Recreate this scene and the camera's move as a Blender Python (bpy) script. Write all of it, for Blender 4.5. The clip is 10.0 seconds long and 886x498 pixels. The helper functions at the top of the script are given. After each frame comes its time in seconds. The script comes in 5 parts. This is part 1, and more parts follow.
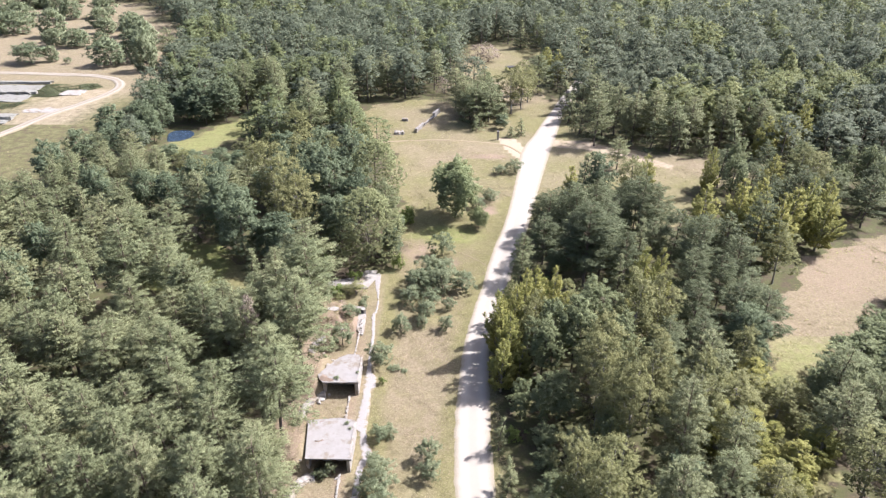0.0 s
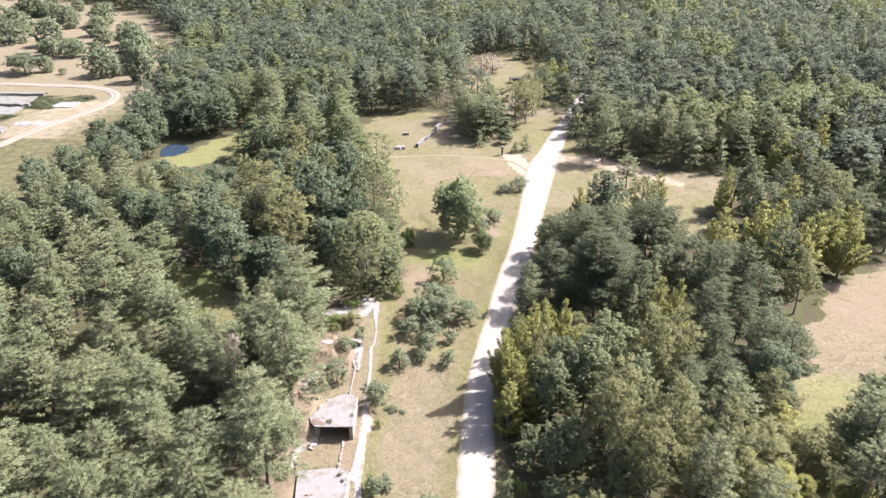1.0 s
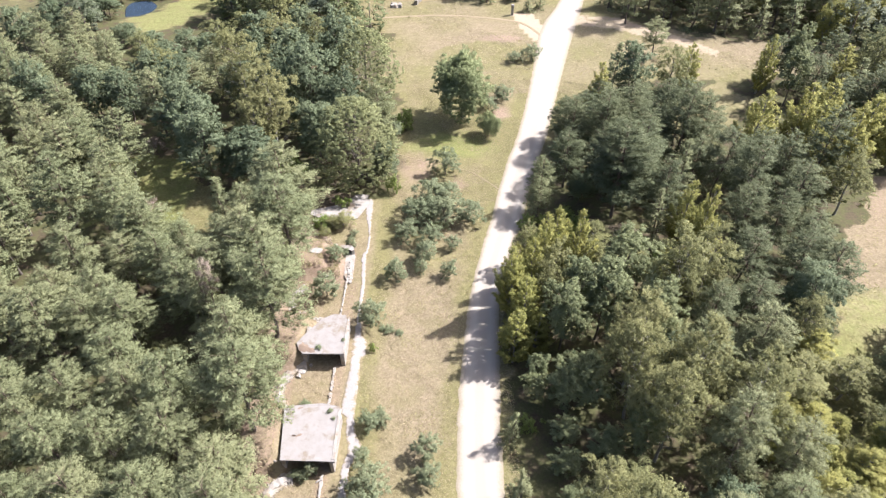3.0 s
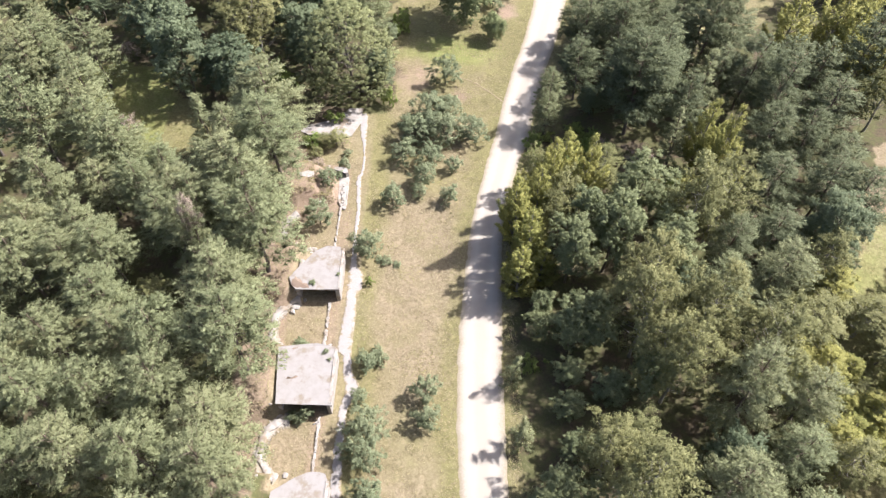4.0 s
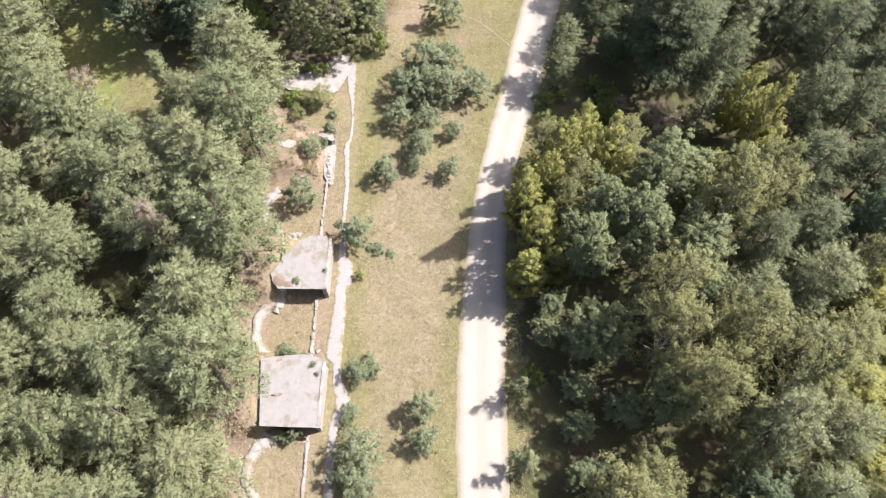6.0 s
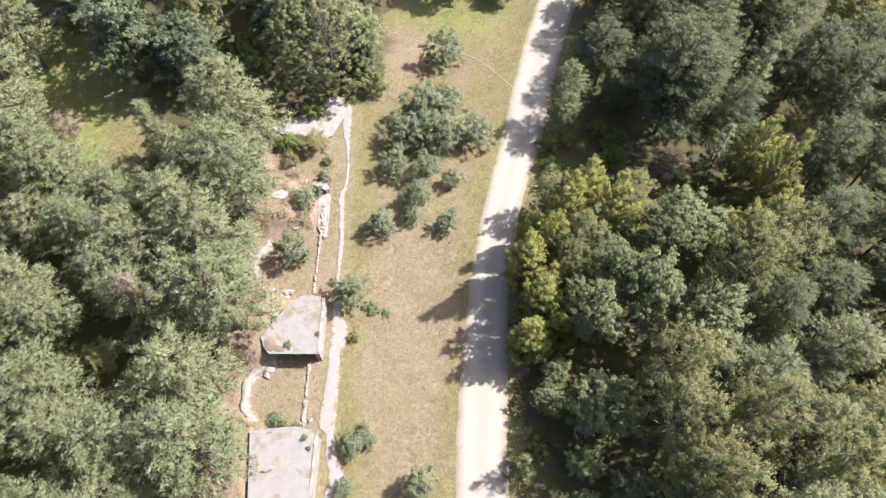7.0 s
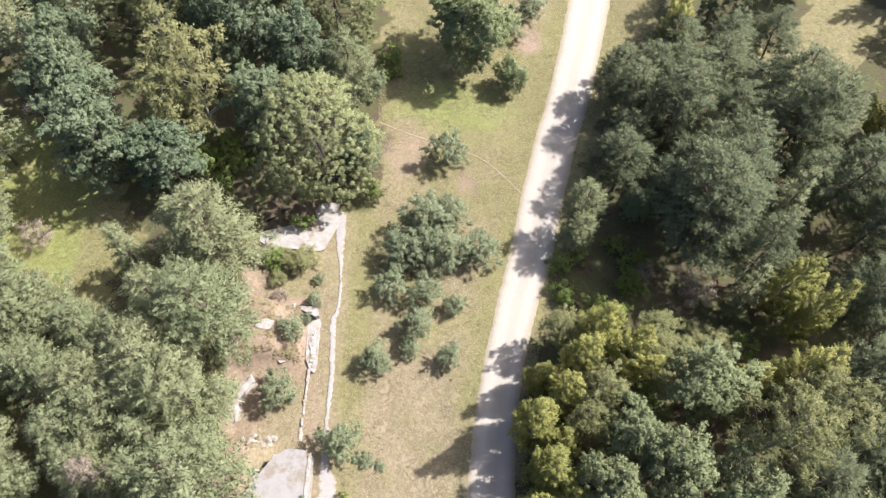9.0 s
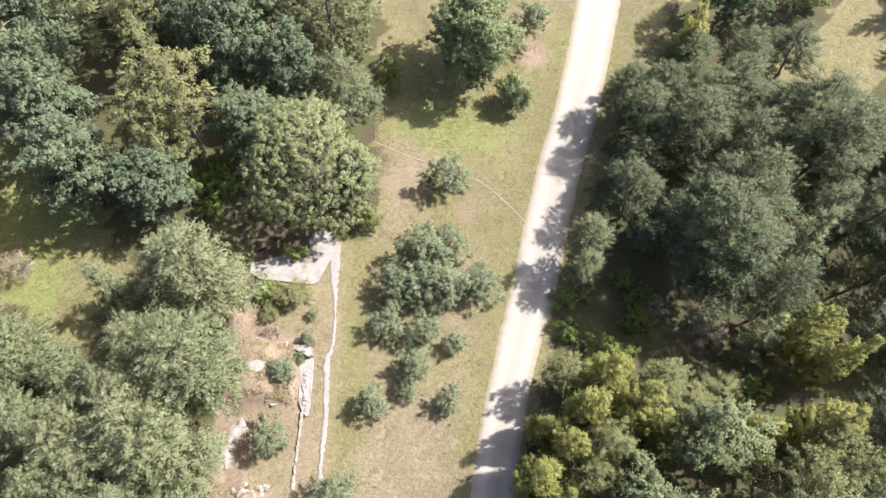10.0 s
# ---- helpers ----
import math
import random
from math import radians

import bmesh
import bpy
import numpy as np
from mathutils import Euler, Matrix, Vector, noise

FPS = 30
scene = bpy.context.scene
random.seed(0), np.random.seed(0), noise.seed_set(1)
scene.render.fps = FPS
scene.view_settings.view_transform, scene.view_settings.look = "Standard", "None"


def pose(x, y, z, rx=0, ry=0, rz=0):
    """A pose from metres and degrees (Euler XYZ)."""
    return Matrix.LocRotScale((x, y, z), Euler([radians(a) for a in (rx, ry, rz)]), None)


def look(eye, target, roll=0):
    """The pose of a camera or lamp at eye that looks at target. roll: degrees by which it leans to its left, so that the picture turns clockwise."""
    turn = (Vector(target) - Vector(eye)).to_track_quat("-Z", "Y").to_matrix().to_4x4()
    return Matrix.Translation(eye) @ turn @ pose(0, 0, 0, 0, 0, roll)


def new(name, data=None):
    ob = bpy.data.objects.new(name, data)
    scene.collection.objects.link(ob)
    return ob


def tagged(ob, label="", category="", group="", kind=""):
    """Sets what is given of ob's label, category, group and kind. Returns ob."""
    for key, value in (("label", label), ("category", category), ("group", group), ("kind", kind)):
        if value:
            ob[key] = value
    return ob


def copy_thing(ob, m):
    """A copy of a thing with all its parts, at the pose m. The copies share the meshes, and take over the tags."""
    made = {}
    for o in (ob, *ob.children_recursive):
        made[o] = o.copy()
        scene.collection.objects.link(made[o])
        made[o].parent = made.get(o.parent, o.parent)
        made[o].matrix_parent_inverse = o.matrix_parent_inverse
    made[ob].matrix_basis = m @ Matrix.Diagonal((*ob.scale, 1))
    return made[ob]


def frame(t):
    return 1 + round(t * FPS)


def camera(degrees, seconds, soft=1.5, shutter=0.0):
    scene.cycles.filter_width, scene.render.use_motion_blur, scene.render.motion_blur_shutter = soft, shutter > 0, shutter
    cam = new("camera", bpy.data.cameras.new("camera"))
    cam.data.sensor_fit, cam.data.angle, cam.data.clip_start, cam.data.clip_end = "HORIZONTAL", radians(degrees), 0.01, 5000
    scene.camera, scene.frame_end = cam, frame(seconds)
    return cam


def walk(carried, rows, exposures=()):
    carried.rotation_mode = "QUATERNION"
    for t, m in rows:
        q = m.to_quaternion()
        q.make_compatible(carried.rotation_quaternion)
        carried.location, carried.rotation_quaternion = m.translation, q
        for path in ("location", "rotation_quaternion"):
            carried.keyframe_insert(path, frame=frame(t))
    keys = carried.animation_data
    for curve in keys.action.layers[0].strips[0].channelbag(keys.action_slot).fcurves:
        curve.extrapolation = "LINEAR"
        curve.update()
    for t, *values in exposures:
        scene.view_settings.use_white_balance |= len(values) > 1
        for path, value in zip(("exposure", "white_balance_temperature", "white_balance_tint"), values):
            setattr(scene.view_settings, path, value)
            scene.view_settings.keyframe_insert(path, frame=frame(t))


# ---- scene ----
cam = camera(68.7, 10.0, 1.3)
METRES, EYE, TILT, LEAN, TURN = 70.0, 61.5, -29.3, 0.0, 0.0
ROWS = [
    (0.0, 0.0, 0.0, 0.0, 0.0, 0.0, -0.0),
    (0.5, 0.001, 0.045, 0.0257, 0.13, 0.87, -0.07),
    (1.0, 0.0019, 0.0894, 0.0507, 0.23, 0.53, -0.13),
    (1.5, 0.0028, 0.1332, 0.0751, 0.31, -1.06, -0.16),
    (2.0, 0.0036, 0.1767, 0.0988, 0.39, -3.88, -0.19),
    (2.5, 0.004, 0.2196, 0.1215, 0.44, -7.92, -0.19),
    (3.0, 0.0052, 0.2618, 0.1428, 0.5, -12.68, -0.15),
    (4.5, 0.0066, 0.3928, 0.2147, 0.59, -26.95, -0.05),
    (5.0, 0.0072, 0.4358, 0.2388, 0.6, -30.3, -0.02),
    (6.5, 0.0096, 0.5673, 0.3126, 0.64, -33.18, 0.05),
    (7.0, 0.0102, 0.6085, 0.336, 0.69, -33.04, 0.03),
    (7.5, 0.0098, 0.6528, 0.3614, 0.91, -32.89, -0.09),
    (8.0, 0.01, 0.6972, 0.387, 1.05, -32.76, -0.16),
    (8.5, 0.0099, 0.7416, 0.4129, 1.16, -32.64, -0.24),
    (9.0, 0.0103, 0.7862, 0.4393, 1.28, -32.56, -0.3),
    (9.5, 0.0104, 0.8297, 0.4641, 1.34, -33.15, -0.35),
    (10.0, 0.0102, 0.8723, 0.4886, 1.4, -34.95, -0.4),
]
walk(cam, [(t, pose(0, 0, EYE, TILT, LEAN, TURN) @ pose(METRES * x, METRES * y, METRES * z, 90 + pitch, roll, yaw)) for t, x, y, z, yaw, pitch, roll in ROWS],
     exposures=[(0.0, 1.14, 6090, 17), (1.0, 1.23, 6170, 18), (1.5, 1.25, 6200, 18), (2.5, 1.24, 6250, 16), (5.0, 1.15, 6390, 15), (7.5, 1.09, 6360, 14), (10.0, 1.09, 6320, 13)])

# ---- light: a high summer sun from the far right, clear sky ----
SUN_AZ, SUN_EL = 71.0, 48.5
world = bpy.data.worlds.new("sky")
scene.world = world
world.use_nodes = True
wn = world.node_tree.nodes
sky = wn.new("ShaderNodeTexSky")
sky.sky_type, sky.sun_disc = "NISHITA", False
sky.air_density, sky.dust_density, sky.ozone_density = 0.8, 3.6, 1.0
sky.sun_elevation, sky.sun_rotation = radians(SUN_EL), radians(SUN_AZ)
world.node_tree.links.new(sky.outputs[0], wn["Background"].inputs[0])
wn["Background"].inputs[1].default_value = 0.108
sun_data = bpy.data.lights.new("sun", "SUN")
sun_data.energy, sun_data.angle, sun_data.color = 4.85, radians(0.55), (1.0, 0.985, 0.955)
sun = new("sun", sun_data)
sun_dir = Vector((math.sin(radians(SUN_AZ)) * math.cos(radians(SUN_EL)), math.cos(radians(SUN_AZ)) * math.cos(radians(SUN_EL)), math.sin(radians(SUN_EL))))
sun.matrix_world = look(sun_dir * 200 + Vector((0, 100, 0)), (0, 100, 0))


# ---- materials ----
class Nodes:
    """Short hand for building one node material."""

    def __init__(self, name):
        self.mat = bpy.data.materials.new(name)
        self.mat.use_nodes = True
        self.tree = self.mat.node_tree
        self.bsdf = self.tree.nodes["Principled BSDF"]
        self.out = self.tree.nodes["Material Output"]

    def node(self, kind, **values):
        n = self.tree.nodes.new(kind)
        for key, value in values.items():
            if key == "operation":
                n.operation = value
            elif key == "data_type":
                n.data_type = value
            elif key == "attribute_name":
                n.attribute_name = value
            elif key == "blend_type":
                n.blend_type = value
            elif key == "feature":
                n.feature = value
        return n

    def link(self, a, b):
        self.tree.links.new(a, b)

    def coords(self):
        return self.node("ShaderNodeNewGeometry").outputs["Position"]

    def noise(self, scale, detail=4.0, rough=0.6, where=None):
        n = self.node("ShaderNodeTexNoise")
        n.inputs["Scale"].default_value, n.inputs["Detail"].default_value, n.inputs["Roughness"].default_value = scale, detail, rough
        self.link(where if where is not None else self.coords(), n.inputs["Vector"])
        return n.outputs["Fac"]

    def attr(self, name):
        return self.node("ShaderNodeAttribute", attribute_name=name).outputs["Fac"]

    def math(self, op, a, b):
        n = self.node("ShaderNodeMath", operation=op)
        for i, v in enumerate((a, b)):
            if isinstance(v, (int, float)):
                n.inputs[i].default_value = v
            else:
                self.link(v, n.inputs[i])
        return n.outputs[0]

    def span(self, v, lo, hi, to0=0.0, to1=1.0):
        n = self.node("ShaderNodeMapRange")
        for key, value in (("From Min", lo), ("From Max", hi), ("To Min", to0), ("To Max", to1)):
            n.inputs[key].default_value = value
        self.link(v, n.inputs["Value"])
        return n.outputs[0]

    def mix(self, fac, a, b):
        n = self.node("ShaderNodeMix", data_type="RGBA")
        if isinstance(fac, (int, float)):
            n.inputs[0].default_value = fac
        else:
            self.link(fac, n.inputs[0])
        for i, v in ((6, a), (7, b)):
            if isinstance(v, tuple):
                n.inputs[i].default_value = (*v, 1)
            else:
                self.link(v, n.inputs[i])
        return n.outputs[2]

    def surface(self, colour, rough=0.9, bump=None, strength=0.4, distance=0.05):
        if isinstance(colour, tuple):
            self.bsdf.inputs["Base Color"].default_value = (*colour, 1)
        else:
            self.link(colour, self.bsdf.inputs["Base Color"])
        self.bsdf.inputs["Roughness"].default_value = rough
        self.bsdf.inputs["Specular IOR Level"].default_value = 0.25
        if bump is not None:
            b = self.node("ShaderNodeBump")
            b.inputs["Strength"].default_value, b.inputs["Distance"].default_value = strength, distance
            self.link(bump, b.inputs["Height"])
            self.link(b.outputs[0], self.bsdf.inputs["Normal"])
        return self.mat


def foliage_material(name, dark, light, tip, thinness=0.28, far=False, spread=0.55):
    """Leaves: colour varied leaf by leaf and tree by tree, some light let through."""
    n = Nodes(name)
    leaf = n.node("ShaderNodeNewGeometry").outputs["Random Per Island"]
    tree = n.attr("tint") if far else n.node("ShaderNodeObjectInfo").outputs["Random"]
    patch, fine = n.noise(0.55, 2.0), n.noise(2.6, 2.0)
    # far foliage varies less, flattened the way distance haze would
    blend = n.math("ADD", n.math("MULTIPLY", leaf, 0.34 if far else spread), n.math("MULTIPLY", n.math("ADD", n.math("MULTIPLY", patch, 0.6), n.math("MULTIPLY", fine, 0.4)), 0.7))
    base = n.mix(n.span(blend, 0.3 if far else 0.34, 0.74 if far else 0.35 + spread), dark, light)
    base = n.mix(n.math("MULTIPLY", tree, 0.55), base, tip)
    n.surface(base, 0.66)
    n.bsdf.inputs["Specular IOR Level"].default_value = 0.16
    thin = n.node("ShaderNodeBsdfTranslucent")
    n.link(n.mix(0.5, base, tip), thin.inputs["Color"])
    both = n.node("ShaderNodeMixShader")
    both.inputs[0].default_value = thinness
    n.link(n.bsdf.outputs[0], both.inputs[1])
    n.link(thin.outputs[0], both.inputs[2])
    n.link(both.outputs[0], n.out.inputs["Surface"])
    return n.mat


def bark_material(name, low, high, change):
    n = Nodes(name)
    grain = n.noise(9.0, 5.0, 0.7)
    z = n.node("ShaderNodeSeparateXYZ")
    n.link(n.node("ShaderNodeTexCoord").outputs["Object"], z.inputs[0])
    up = n.span(z.outputs[2], change - 2, change + 2)
    base = n.mix(up, low, high)
    base = n.mix(n.span(grain, 0.45, 0.7, 0.0, 0.6), base, (0.06, 0.05, 0.042))
    return n.surface(base, 0.9, grain, 0.6, 0.03)


PINE = foliage_material("pine_needles", (0.136, 0.158, 0.08), (0.27, 0.297, 0.158), (0.285, 0.284, 0.15), spread=0.36)
# the pine needles again, darkened to paint shade on the eastern trees
SHADED_PINE = foliage_material("shaded_pine_needles", (0.09, 0.108, 0.058), (0.172, 0.196, 0.108), (0.175, 0.192, 0.1), spread=0.36)
BIRCH = foliage_material("birch_leaves", (0.162, 0.171, 0.054), (0.392, 0.392, 0.127), (0.41, 0.382, 0.128), 0.36)
OLIVE = foliage_material("olive_leaves", (0.118, 0.127, 0.056), (0.282, 0.287, 0.126), (0.3, 0.285, 0.13), 0.32)
ASPEN = foliage_material("aspen_leaves", (0.105, 0.127, 0.064), (0.262, 0.292, 0.15), (0.26, 0.278, 0.136), 0.3)
BROAD = foliage_material("broad_leaves", (0.082, 0.112, 0.063), (0.196, 0.234, 0.14), (0.196, 0.228, 0.126), 0.28)
CHESTNUT = foliage_material("chestnut_leaves", (0.096, 0.116, 0.05), (0.288, 0.304, 0.146), (0.29, 0.29, 0.135), 0.24)
LINDEN = foliage_material("linden_leaves", (0.13, 0.16, 0.072), (0.305, 0.34, 0.172), (0.29, 0.32, 0.155), 0.3)
WILLOW = foliage_material("willow_leaves", (0.112, 0.138, 0.074), (0.268, 0.302, 0.176), (0.25, 0.27, 0.154), 0.28)
FRESH = foliage_material("fresh_leaves", (0.12, 0.17, 0.045), (0.27, 0.34, 0.1), (0.27, 0.32, 0.1), 0.35)
DEADWOOD = foliage_material("dead_twigs", (0.17, 0.13, 0.1), (0.34, 0.275, 0.22), (0.33, 0.26, 0.21), 0.1)
# far foliage bluer and lower in contrast: distance haze put into its colour
FAR_PINE = foliage_material("hazed_pine_needles", (0.108, 0.13, 0.083), (0.168, 0.192, 0.125), (0.176, 0.192, 0.118), 0.32, True)
FAR_LEAF = foliage_material("far_leaves", (0.112, 0.14, 0.07), (0.186, 0.218, 0.105), (0.285, 0.285, 0.115), 0.34, True)
PINE_BARK = bark_material("pine_bark", (0.13, 0.108, 0.095), (0.19, 0.14, 0.105), 6.0)
BIRCH_BARK = bark_material("birch_bark", (0.26, 0.245, 0.22), (0.3, 0.28, 0.25), 3.0)
BROAD_BARK = bark_material("broad_bark", (0.15, 0.125, 0.10), (0.17, 0.145, 0.12), 4.0)


def ground_material():
    """Dry and green grass, needle litter under the trees, bare sand, mixed by where they lie."""
    n = Nodes("meadow_and_litter")
    big, mid, fine, tiny = n.noise(0.07, 3.0), n.noise(0.42, 5.0, 0.7), n.noise(3.2, 5.0, 0.75), n.noise(14.0, 3.0, 0.8)
    lodged = n.noise(1.15, 6.0, 0.72)
    lodged.node.inputs["Distortion"].default_value = 1.6
    blade = n.math("ADD", n.math("MULTIPLY", lodged, 0.65), n.math("MULTIPLY", n.math("ADD", fine, n.math("MULTIPLY", n.math("SUBTRACT", tiny, 0.5), 0.6)), 0.35))
    straw = n.mix(n.span(blade, 0.36, 0.64), (0.116, 0.089, 0.053), (0.308, 0.25, 0.168))
    straw = n.mix(n.span(mid, 0.48, 0.64, 0.0, 0.6), straw, n.mix(n.span(blade, 0.36, 0.64), (0.1, 0.093, 0.042), (0.24, 0.203, 0.118)))
    green = n.mix(n.span(blade, 0.36, 0.64), (0.088, 0.085, 0.033), (0.232, 0.21, 0.096))
    lush = n.mix(n.span(blade, 0.36, 0.64), (0.105, 0.125, 0.036), (0.25, 0.265, 0.09))
    litter = n.mix(n.span(fine, 0.3, 0.7), (0.045, 0.036, 0.024), (0.12, 0.092, 0.056))
    litter = n.mix(n.span(mid, 0.40, 0.54, 0.0, 0.9), litter, n.mix(fine, (0.045, 0.052, 0.02), (0.115, 0.115, 0.046)))
    sand = n.mix(n.span(fine, 0.3, 0.7), (0.30, 0.23, 0.16), (0.43, 0.35, 0.26))
    rust = n.mix(n.span(fine, 0.3, 0.7), (0.172, 0.122, 0.086), (0.3, 0.224, 0.166))

    def zone(name, soft=0.5):
        return n.span(n.math("ADD", n.attr(name), n.math("MULTIPLY", n.math("SUBTRACT", n.math("ADD", mid, n.math("MULTIPLY", fine, 0.5)), 0.75), 1.1)), 0.5 - soft / 2, 0.5 + soft / 2)

    open_ = n.mix(zone("dry"), green, straw)
    open_ = n.mix(n.span(n.noise(0.21, 5.0, 0.65), 0.5, 0.66, 0.0, 0.4), open_, n.mix(blade, (0.115, 0.1, 0.045), (0.22, 0.188, 0.095)))
    open_ = n.mix(n.span(big, 0.3, 0.7, 0.0, 0.2), open_, (0.205, 0.17, 0.095))
    col = n.mix(zone("meadow"), litter, open_)
    col = n.mix(zone("lush"), col, lush)
    col = n.mix(zone("rusty"), col, rust)
    col = n.mix(zone("bare", 0.8), col, sand)
    return n.surface(col, 0.95, n.math("ADD", fine, n.math("MULTIPLY", tiny, 0.5)), 0.18, 0.1)


def gravel_material(name, light, worn, edge):
    n = Nodes(name)
    a = n.attr("across")
    mid, fine, tiny = n.noise(0.5, 4.0), n.noise(5.0, 5.0, 0.75), n.noise(26.0, 3.0, 0.8)
    aa = n.math("ABSOLUTE", a, 0.0)
    track = n.math("ABSOLUTE", n.math("SUBTRACT", aa, 0.45), 0.0)
    col = n.mix(n.span(n.math("ADD", track, n.math("MULTIPLY", mid, 0.3)), 0.15, 0.45), light, worn)
    col = n.mix(n.span(fine, 0.5, 0.75, 0.0, 0.35), col, worn)
    col = n.mix(n.span(n.math("ADD", aa, n.math("MULTIPLY", n.math("SUBTRACT", fine, 0.5), 0.6)), 0.72, 1.02, 0.0, 0.95), col, edge)
    return n.surface(col, 0.95, n.math("ADD", fine, tiny), 0.4, 0.05)


def concrete_material(name, pale, stain, soil):
    """Weathered concrete: rain stains, broad tone, patches of blown-in soil."""
    n = Nodes(name)
    big, mid, fine, wash = n.noise(0.45, 4.0, 0.65), n.noise(2.2, 6.0, 0.7), n.noise(16.0, 4.0, 0.8), n.noise(0.9, 3.0)
    col = n.mix(n.span(mid, 0.42, 0.7, 0.0, 0.8), pale, stain)
    col = n.mix(n.span(wash, 0.45, 0.62, 0.0, 0.5), col, stain)
    col = n.mix(n.span(n.math("ADD", big, n.math("MULTIPLY", mid, 0.35)), 0.70, 0.82, 0.0, 0.85), col, soil)
    col = n.mix(n.span(fine, 0.55, 0.8, 0.0, 0.35), col, soil)
    return n.surface(col, 0.92, n.math("ADD", mid, n.math("MULTIPLY", fine, 0.4)), 0.35, 0.04)


def path_material():
    """A cracked concrete path, grown over raggedly from its sides."""
    n = Nodes("overgrown_path_concrete")
    aa = n.math("ABSOLUTE", n.attr("across"), 0.0)
    mid, fine, tiny = n.noise(0.9, 5.0, 0.7), n.noise(5.0, 5.0, 0.75), n.noise(20.0, 3.0, 0.8)
    pale = n.mix(n.span(fine, 0.4, 0.72, 0.0, 0.8), (0.305, 0.284, 0.27), (0.25, 0.226, 0.208))
    soil = n.mix(n.span(tiny, 0.35, 0.65), (0.15, 0.125, 0.07), (0.28, 0.23, 0.155))
    cover = n.math("ADD", aa, n.math("ADD", n.math("MULTIPLY", n.math("SUBTRACT", mid, 0.5), 2.3), n.math("MULTIPLY", n.math("SUBTRACT", fine, 0.5), 1.0)))
    return n.surface(n.mix(n.span(cover, 0.62, 0.88), pale, soil), 0.93, n.math("ADD", fine, tiny), 0.35, 0.04)


GROUND = ground_material()
PATH = path_material()
GRAVEL = gravel_material("road_gravel", (0.385, 0.345, 0.297), (0.345, 0.304, 0.256), (0.24, 0.2, 0.13))
TRODDEN = gravel_material("trodden_soil", (0.29, 0.235, 0.16), (0.24, 0.19, 0.12), (0.21, 0.17, 0.1))
TRACK = gravel_material("track_sand", (0.33, 0.298, 0.26), (0.25, 0.21, 0.155), (0.2, 0.17, 0.1))
CONCRETE = concrete_material("weathered_concrete", (0.272, 0.255, 0.242), (0.236, 0.216, 0.2), (0.2, 0.165, 0.125))
OLD_CONCRETE = concrete_material("broken_concrete", (0.335, 0.312, 0.285), (0.25, 0.22, 0.19), (0.21, 0.165, 0.115))
GREY_CONCRETE = concrete_material("basin_concrete", (0.24, 0.232, 0.205), (0.19, 0.182, 0.16), (0.15, 0.145, 0.11))
DUSTY = concrete_material("dusty_concrete", (0.34, 0.312, 0.275), (0.27, 0.235, 0.185), (0.22, 0.18, 0.115))
wn_ = Nodes("pond_water")
WATER = wn_.surface((0.035, 0.055, 0.085), 0.05, wn_.noise(1.2), 0.35, 0.06)
WATER.node_tree.nodes["Principled BSDF"].inputs["Specular IOR Level"].default_value = 0.6


def grass_material(name, low, high, other):
    """Blades of grass: colour varied blade by blade and in drifts."""
    n = Nodes(name)
    blade = n.node("ShaderNodeNewGeometry").outputs["Random Per Island"]
    col = n.mix(blade, low, high)
    col = n.mix(n.span(n.noise(0.55, 5.0, 0.7), 0.44, 0.6, 0.0, 0.85), col, other)
    n.surface(n.mix(n.span(n.noise(2.4, 3.0), 0.4, 0.65, 0.0, 0.35), col, low), 0.8)
    thin = n.node("ShaderNodeBsdfTranslucent")
    n.link(col, thin.inputs["Color"])
    both = n.node("ShaderNodeMixShader")
    both.inputs[0].default_value = 0.3
    n.link(n.bsdf.outputs[0], both.inputs[1])
    n.link(thin.outputs[0], both.inputs[2])
    n.link(both.outputs[0], n.out.inputs["Surface"])
    return n.mat


GRASS_DRY = grass_material("dry_grass_blades", (0.2, 0.162, 0.095), (0.378, 0.312, 0.205), (0.282, 0.246, 0.13))
GRASS_GREEN = grass_material("green_grass_blades", (0.148, 0.142, 0.052), (0.29, 0.268, 0.116), (0.31, 0.265, 0.135))
GRASS_REED = grass_material("reed_leaves", (0.06, 0.075, 0.035), (0.15, 0.16, 0.08), (0.11, 0.115, 0.06))
gn_ = Nodes("rusty_soil")
SOIL = gn_.surface(gn_.mix(gn_.noise(4.0, 5.0, 0.75), (0.13, 0.094, 0.07), (0.27, 0.204, 0.158)), 0.95, gn_.noise(14.0, 4.0, 0.8), 0.5, 0.05)
# dark brown that paints the chestnut's shade on the broken roof
gn_ = Nodes("shade_brown")
SHADE_BROWN = gn_.surface(gn_.mix(gn_.noise(4.0, 5.0, 0.75), (0.045, 0.036, 0.024), (0.13, 0.1, 0.062)), 0.95, gn_.noise(14.0, 4.0, 0.8), 0.5, 0.05)
gn_ = Nodes("dark_painted_metal")
DARK_METAL = gn_.surface(gn_.mix(gn_.noise(3.0), (0.035, 0.037, 0.04), (0.08, 0.075, 0.07)), 0.6)

